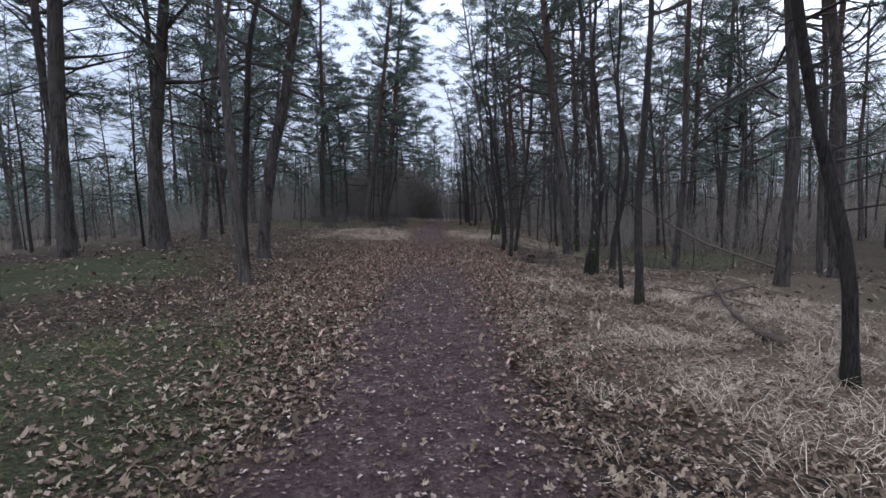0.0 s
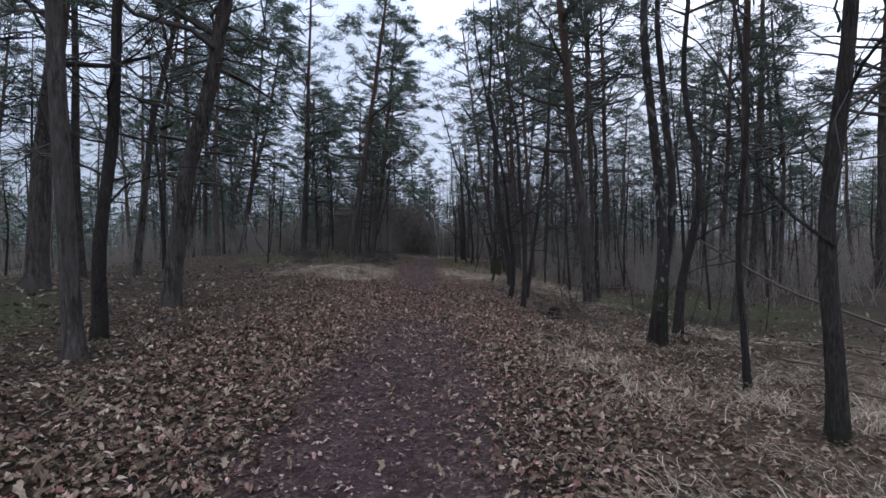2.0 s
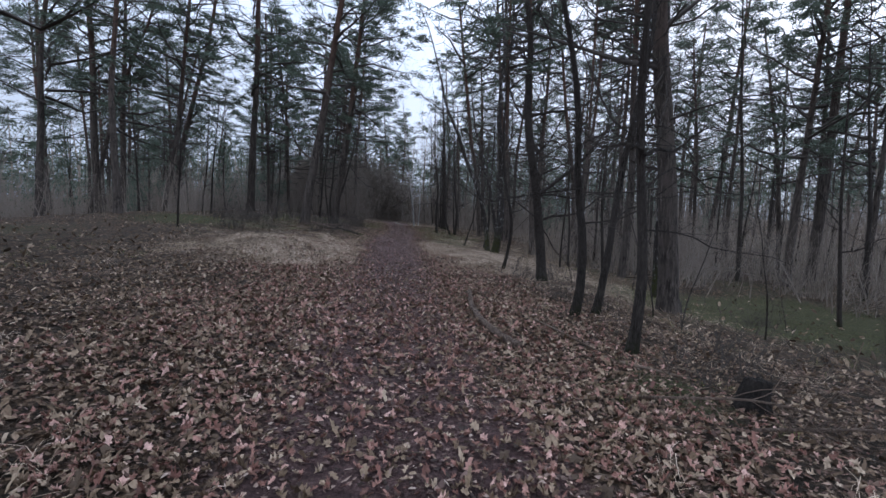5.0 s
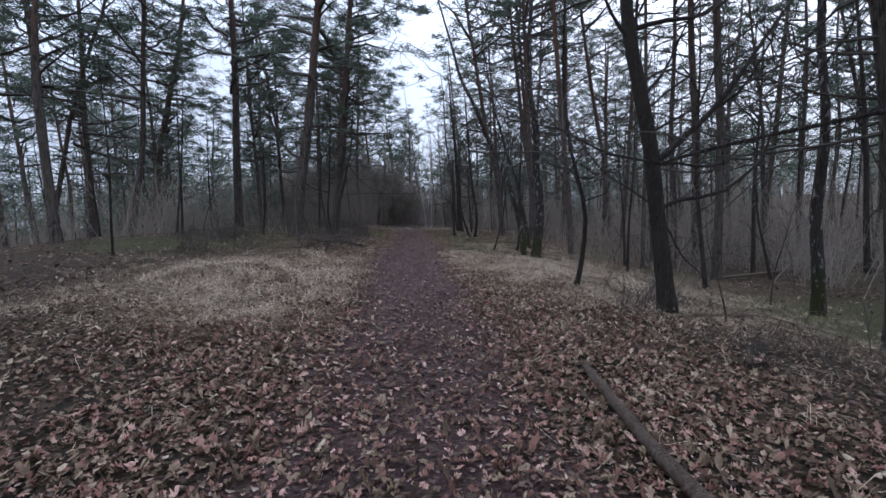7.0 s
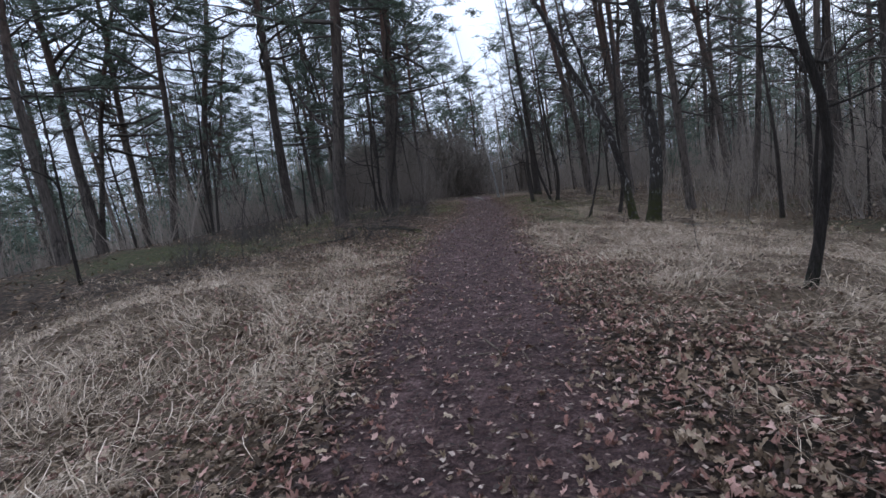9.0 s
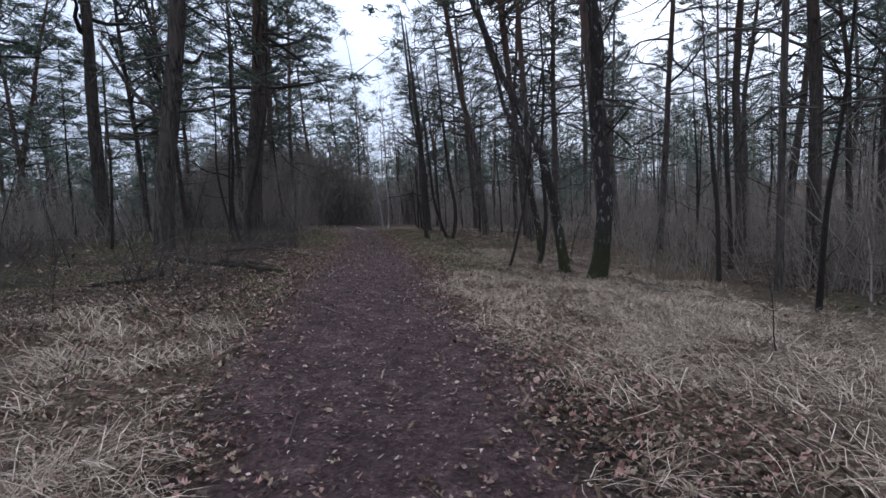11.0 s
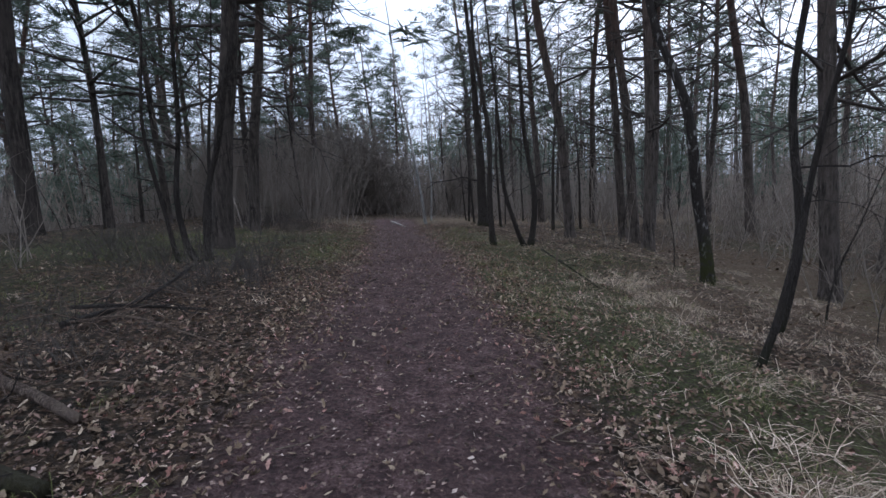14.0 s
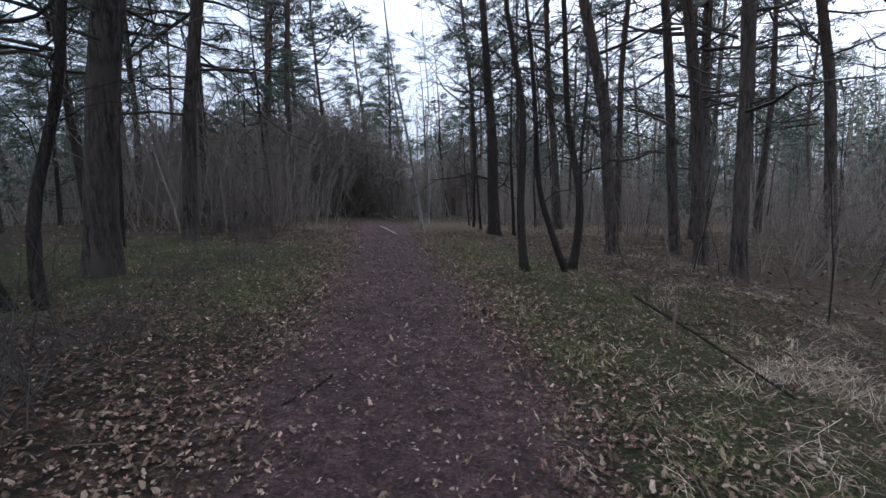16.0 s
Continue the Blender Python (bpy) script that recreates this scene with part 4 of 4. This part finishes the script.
fallen("fallen_branch", ((-3.0, 30.2, 0.1), (-2.5, 29.9, 0.1), (-2.0, 29.6, 0)), 0.018, 0.01, oak_bark, "dark branch on leaf litter beside the brushwood", twigs=9)
fallen("log", ((-4.2, 28.7, 0), (-3.8, 29.0, 0), (-3.5, 29.3, 0)), 0.03, 0.022, oak_bark, "dark log end in undergrowth", "log")
fallen("stick", ((-1.11, 29.3, 0.005), (-1.15, 29.52, 0.01), (-1.08, 29.72, 0.03)), 0.011, 0.008, pale_wood, "pale curved stick at the path edge", "stick", 0, 6)
fallen("stick", ((-0.32, 21.5, 0), (-0.24, 21.3, 0), (-0.17, 21.1, 0)), 0.009, 0.005, dead_wood, "small pale stick on the path", "stick", 1, 5)
fallen("stick", ((-0.06, 21.28, 0), (-0.01, 20.96, 0)), 0.007, 0.005, dead_wood, "small pale stick on the path", "stick", 0, 5)
fallen("stick", ((-0.98, 26.99, 0), (-0.87, 26.75, 0)), 0.014, 0.008, dead_wood, "short broken stick on the path edge", "stick", 0, 5)
fallen("stick", ((-0.60, 27.30, 0), (-0.55, 27.08, 0)), 0.007, 0.005, dead_wood, "small stick on the path", "stick", 0, 5)
fallen("stick", ((-0.80, 28.08, 0), (-0.50, 28.0, 0)), 0.01, 0.007, dead_wood, "pale straight stick across the path", "stick", 0, 5)
fallen("stick", ((-0.18, 28.10, 0), (0.02, 28.03, 0)), 0.009, 0.006, dead_wood, "pale straight stick across the path", "stick", 0, 5)
fallen("stick", ((0.15, 27.6, 0), (0.7, 27.95, 0.0)), 0.007, 0.004, dead_wood, "thin pale twig on the path edge", "stick", 1, 5)
fallen("stick", ((-0.90, 35.1, 0), (-1.0, 34.85, 0), (-1.15, 34.6, 0)), 0.011, 0.006, oak_bark, "dark bent twig on the path", "stick", 2, 5)
fallen("fallen_branch", ((2.05, 36.5, 0.35), (2.25, 35.7, 0.15), (2.5, 34.9, 0.0)), 0.016, 0.008, oak_bark, "thin fallen branch leaning on a stub", twigs=4)
fallen("fallen_branch", ((-1.05, 48.6, 0.1), (-0.8, 47.6, 0.08), (-0.5, 46.9, 0.0)), 0.05, 0.03, pale_wood, "pale barkless branch at the end of the path", "branch", 4)
fallen("log", ((13.0, 30.8, 0.1), (14.6, 31.2, 0.15), (16.7, 32.0, 0.2)), 0.05, 0.035, pale_wood, "pale fallen birch log in the wood", "log", 5)
fallen("log", ((13.4, 31.8, 0.5), (14.8, 31.0, 0.2), (16.0, 30.4, 0.05)), 0.03, 0.02, pale_wood, "pale fallen birch stem across a log", "log", 5)
fallen("log", ((11.5, 28.0, 0.05), (9.6, 27.2, 0.05), (8.0, 26.6, 0.0)), 0.05, 0.03, dead_wood, "grey fallen stem on the forest floor", "log", 4)
fallen("fallen_branch", ((5.2, 28.6, 0), (4.6, 28.9, 0.02), (4.1, 29.2, 0.05)), 0.012, 0.008, pale_wood, "pale twig lying by a birch foot", twigs=1)
fallen("fallen_branch", ((4.9, 12.3, 0.0), (4.2, 11.2, 0.05), (3.9, 10.3, 0.02)), 0.02, 0.012, oak_bark, "dark branch leaning from a charred stump", twigs=3)
for bx, by, bn in ((3.4, 19.2, 10), (3.9, 19.6, 8), (-4.2, 31.6, 9), (-3.4, 31.0, 10), (-2.7, 31.9, 10), (-3.9, 30.4, 9), (-3.2, 33.2, 9), (2.5, 13.0, 8), (3.1, 12.6, 9), (6.3, 38.9, 8), (-2.8, 42.5, 8)):
    fallen("fallen_branch", ((bx - 0.8, by + 0.2, 0.05), (bx, by, 0.2), (bx + 0.9, by - 0.3, 0.08)), 0.013, 0.005, branch_bark, "dark dead branch with many twigs on the ground", twigs=bn)


def stump(x, y, r, h, label, mat=charred_bark):
    t = Tubes()
    t.add([(0, 0, -0.1), (0, 0, 0.05), (0.01, 0, h * 0.5), (0.03, 0, h), (0.03, 0.01, h * 1.02)], (r * 1.5, r * 1.25, r, r * 0.85, r * 0.2), 12, 0.14)
    ob = new("stump", t.mesh("stump", mat))
    ob.location = (x, y, float(ground_z(x, y)))
    return tagged(ob, label, "stump")


stump(3.56, 10.62, 0.11, 0.5, "charred hollow stump at the foot of a birch")
stump(2.75, 13.4, 0.12, 0.25, "low dark rotten stump in leaves")
stump(2.13, 35.9, 0.014, 0.4, "thin broken stub in grass", dead_wood)

# ---- leaf litter and grass ----
rng = np.random.default_rng(17)


def strewn(count, half, y0, y1, weigh):
    y = rng.uniform(y0, y1, count)
    x = path_x(y) + rng.uniform(-half, half, count)
    fade = np.clip((half - np.abs(x - path_x(y))) / (0.45 * half), 0, 1) * np.clip((y - y0) / 2.0, 0, 1) * np.clip((y1 - y) / 4.0, 0, 1)
    ok = rng.random(count) < weigh(x, y) * np.maximum(fade, 0.02)
    return x[ok], y[ok]


def leaf_weight(x, y):
    bare, dry, green = cover(x, y)
    d = np.abs(x - path_x(y))
    edge = np.exp(-((d - 1.25) / 0.5) ** 2)
    patchy = 0.5 + 0.3 * np.sin(5.3 * x + 2.1 * np.sin(3.7 * y)) * np.sin(4.1 * y + 1.9 * x) + 0.4 * np.sin(1.7 * x + 0.9 * np.sin(1.3 * y)) * np.sin(1.1 * y + 0.7 * x)
    red = np.exp(-((y - 14.5) / 4.0) ** 2)
    w = (1 - bare) * (0.35 + 0.65 * patchy) * (1 - 0.25 * dry) * (1 - 0.5 * green) + 0.5 * edge + bare * (0.08 + 0.5 * red)
    w = w * (1 + 0.35 * np.clip((y - 29) / 4, 0, 1)) * (1 - 0.6 * np.clip((y - 28) / 4, 0, 1) * (x < path_x(y) - 1.4))
    return np.clip(w, 0, 1)


LOBED = (((0, -1, 0.0), (0.2, -0.62, 0.06), (0.52, -0.5, 0.3), (0.26, -0.12, 0.06), (0.66, 0.18, 0.34), (0.3, 0.42, 0.08), (0.28, 0.8, 0.26), (0, 1, 0.16),
          (-0.34, 0.78, 0.2), (-0.26, 0.4, 0.05), (-0.62, 0.12, 0.36), (-0.24, -0.15, 0.06), (-0.48, -0.52, 0.26), (-0.18, -0.64, 0.08), (0, 0.05, 0.0)),
         tuple((14, k, (k + 1) % 14) for k in range(14)))
PLAIN = (((0, -1, 0.0), (0.44, -0.35, 0.2), (0.5, 0.4, 0.26), (0.05, 1, 0.12), (-0.46, 0.45, 0.24), (-0.36, -0.4, 0.16), (0, 0.05, 0.0)), tuple((6, k, (k + 1) % 6) for k in range(6)))
SLIVER = (((0, -1, 0.0), (0.045, 0.1, 0.04), (0.02, 1, 0.0), (-0.04, -0.1, 0.03)), ((0, 1, 2), (0, 2, 3)))
SCRAP = (((0, -1, 0.0), (0.6, 0.1, 0.2), (0, 1, 0.1), (-0.6, 0.1, 0.2)), ((0, 1, 2), (0, 2, 3)))


def leaf_shapes(x, y, low, high, steep, shape=LOBED):
    """Curled leaves lying on the ground."""
    m = len(x)
    size = rng.uniform(low, high, m) * np.interp(y, (18, 24), (1.0, 0.75))
    p = np.repeat(np.array(shape[0])[None], m, 0) * size[:, None, None]
    p[:, :, 2] *= rng.uniform(-1.8, 3.6, m)[:, None]
    p[:, :, 0] *= rng.uniform(0.75, 1.3, m)[:, None]
    p += rng.normal(0, 0.09, p.shape) * size[:, None, None]
    a, t, u = rng.uniform(0, 6.283, m), rng.normal(0, steep, m), rng.normal(0, steep, m)
    ca_, sa_ = np.cos(a)[:, None], np.sin(a)[:, None]
    px, py, pz = p[..., 0], p[..., 1], p[..., 2]
    pz = pz + px * np.tan(np.clip(t, -1, 1))[:, None] + py * np.tan(np.clip(u, -1, 1))[:, None]
    wx, wy = px * ca_ - py * sa_, px * sa_ + py * ca_
    lowest = pz.min(1)
    z = ground_z(x, y)[:, None] + pz - np.clip(lowest, -9, 0)[:, None] * 0.75 + 0.005 + rng.uniform(0, 0.018, m)[:, None]
    v = np.stack([wx + x[:, None], wy + y[:, None], z], -1).reshape(-1, 3)
    k = len(shape[0])
    return v, (np.arange(m)[:, None, None] * k + np.array(shape[1])[None]).reshape(-1, 3)


def litter(name, count, half, y0, y1, low, high, mat, label, weigh, steep=0.34, shape=LOBED):
    x, y = strewn(count, half, y0, y1, weigh)
    v, f = leaf_shapes(x, y, low, high, steep, shape)
    return tagged(new(name, mesh_from(name, v, f, mat)), label, "leaves", kind="stuff")


litter("leaf_litter", 84000, 3.4, -3.0, 49.0, 0.016, 0.039, fallen_leaf, "brown and buff fallen oak leaves strewn over the ground", leaf_weight)
litter("leaf_litter", 190000, 6.5, -3.0, 51.0, 0.014, 0.034, fallen_leaf, "small brown fallen leaves strewn over the ground", lambda x, y: leaf_weight(x, y) * np.clip((np.abs(x - path_x(y)) - 0.8), 0.1, 1), 0.35, PLAIN)
litter("leaf_litter", 34000, 14.0, -3.0, 60.0, 0.035, 0.065, fallen_leaf, "brown fallen leaves farther from the path", lambda x, y: leaf_weight(x, y) * np.clip((np.abs(x - path_x(y)) - 4.5), 0, 1), 0.35, PLAIN)
litter("russet_litter", 80000, 3.2, 3.0, 50.0, 0.015, 0.034, russet_leaf, "reddish brown fallen leaves along the path edge", lambda x, y: np.clip(leaf_weight(x, y) * (0.3 + 1.3 * np.exp(-((y - 17) / 8) ** 2)), 0, 1))
litter("leaf_crumbs", 110000, 2.0, -2.0, 48.0, 0.006, 0.024, path_scrap, "crumbled leaf scraps trodden into the earth path", lambda x, y: 0.8 * np.ones_like(x), 0.2, SCRAP)

litter("straw_bits", 60000, 2.6, -2.0, 48.0, 0.01, 0.034, path_scrap, "broken bits of straw and fine twigs trodden into the path", lambda x, y: 0.35 + 0.6 * cover(x, y)[0], 0.1, SLIVER)
litter("leaf_crumbs", 190000, 6.0, -3.0, 50.0, 0.009, 0.026, scrap_leaf, "crumbled dead leaves and bits of bark filling the litter", lambda x, y: (1 - 0.95 * cover(x, y)[0]) * (1 - 0.5 * cover(x, y)[2]), 0.3, SCRAP)
litter("leaf_crumbs", 50000, 6.0, 25.0, 42.0, 0.006, 0.022, scrap_leaf, "dark crumbled leaves and bark scraps under the trees", lambda x, y: np.where(x < path_x(y) - 1.0, 0.9, 0.1), 0.3, SCRAP)


def blades(name, count, half, y0, y1, low, high, flat, mat, label, weigh, width=0.0009):
    """Bent blades of grass in tufts."""
    x, y = strewn(count // 14, half, y0, y1, weigh)
    clump = np.sin(3.1 * x + 1.7 * np.sin(1.9 * y)) * np.sin(2.7 * y + 1.3 * np.sin(2.3 * x)) + 0.5 * np.sin(7.7 * x + 2 * np.sin(3 * y)) * np.sin(6.9 * y)
    ok = rng.random(len(x)) < np.clip(0.55 + 0.9 * clump, 0.08, 1)
    x, y = x[ok], y[ok]
    lay = 2.5 * np.sin(0.9 * x + 0.5 * y) + 2.0 * np.sin(1.1 * y - 0.7 * x) + rng.normal(0, 0.9, len(x))
    x, y, lay = (np.repeat(q_, 14) for q_ in (x, y, lay))
    m = len(x)
    x, y = x + rng.normal(0, 0.06, m), y + rng.normal(0, 0.06, m)
    a = lay + rng.normal(0, 0.95, m)
    ln = rng.uniform(low, high, m)
    rise = ln * rng.uniform(0.02, 1.0, m) ** 1.5 * (1 - flat)
    out = np.sqrt(np.clip(ln ** 2 - rise ** 2, 0, None))
    w = rng.uniform(width, width * 2.3, m)
    ux, uy = np.cos(a), np.sin(a)
    rows = []
    curl = rng.normal(0, 0.55, m)
    for k, kz, kw in ((0.0, 0.0, 1.0), (0.34, 0.8, 0.95), (0.7, 1.0, 0.7), (1.0, 0.5, 0.1)):
        ux, uy = np.cos(a + curl * k), np.sin(a + curl * k)
        cx, cy = x + ux * out * k, y + uy * out * k
        z = ground_z(cx, cy) + 0.012 + rise * kz + (rng.uniform(0, 0.02, m) if k else 0)
        for s in (-1, 1):
            rows.append(np.stack([cx - uy * w * kw * s, cy + ux * w * kw * s, z], -1))
    v = np.stack(rows, 1).reshape(-1, 3)
    f = np.array(((0, 1, 3, 2), (2, 3, 5, 4), (4, 5, 7, 6)))
    ob = new(name, mesh_from(name, v, (np.arange(m)[:, None, None] * 8 + f[None]).reshape(-1, 4), mat))
    return tagged(ob, label, "grass", kind="stuff")


blades("dry_grass", 640000, 7.5, -3.0, 46.0, 0.1, 0.36, 0.62, straw, "bleached matted dry grass beside the path", lambda x, y: cover(x, y)[1])
blades("dry_grass", 110000, 6.0, -3.0, 46.0, 0.18, 0.42, 0.66, straw, "broad bleached grass blades lying in swathes", lambda x, y: np.clip(cover(x, y)[1] * 1.6 - 0.5, 0, 1), 0.0015)
blades("dry_grass", 90000, 9.5, -3.0, 50.0, 0.08, 0.26, 0.6, straw, "scattered bleached grass stems in leaf litter", lambda x, y: 0.25 * (1 - cover(x, y)[0]))
blades("green_grass", 330000, 8.5, -3.0, 50.0, 0.05, 0.16, 0.3, green_blade, "short green grass and moss beside the path", lambda x, y: cover(x, y)[2])


def twig_litter(count):
    x, y = strewn(count, 6.0, -2.0, 48.0, lambda x, y: 0.3 + 0.7 * (1 - cover(x, y)[0]))
    t = Tubes()
    for px, py in zip(x, y):
        a, ln = rng.random() * 6.283, rng.uniform(0.08, 0.45)
        p = [(px + math.cos(a) * ln * k, py + math.sin(a) * ln * k + rng.normal(0, 0.01), 0) for k in (-0.5, 0, 0.5)]
        t.add([(q_[0], q_[1], float(ground_z(q_[0], q_[1])) + rng.uniform(0.008, 0.03)) for q_ in p], (0.005, 0.004, 0.002), 3)
    return tagged(new("twig_litter", t.mesh("twig_litter", dead_wood)), "small dead twigs strewn on the forest floor", "twigs", kind="stuff")


twig_litter(2400)

# the leaves lying nearest the walk, one by one
lx, ly = strewn(900, 1.5, 13.0, 20.0, leaf_weight)
lx, ly = lx[:280], ly[:280]
kinds = []
for k in range(6):
    v, f = leaf_shapes(np.zeros(1), np.zeros(1) , 0.026, 0.036, 0.3)
    v[:, 2] -= float(ground_z(0, 0))
    kinds.append(mesh_from("leaf", v, f, fallen_leaf if k % 2 else russet_leaf))
for k, (px, py) in enumerate(zip(lx, ly)):
    leaf = part("leaf", kinds[k % 6], ground)
    leaf.matrix_basis = pose(px, py, float(ground_z(px, py)) + 0.012, 0, 0, rng.uniform(0, 360))
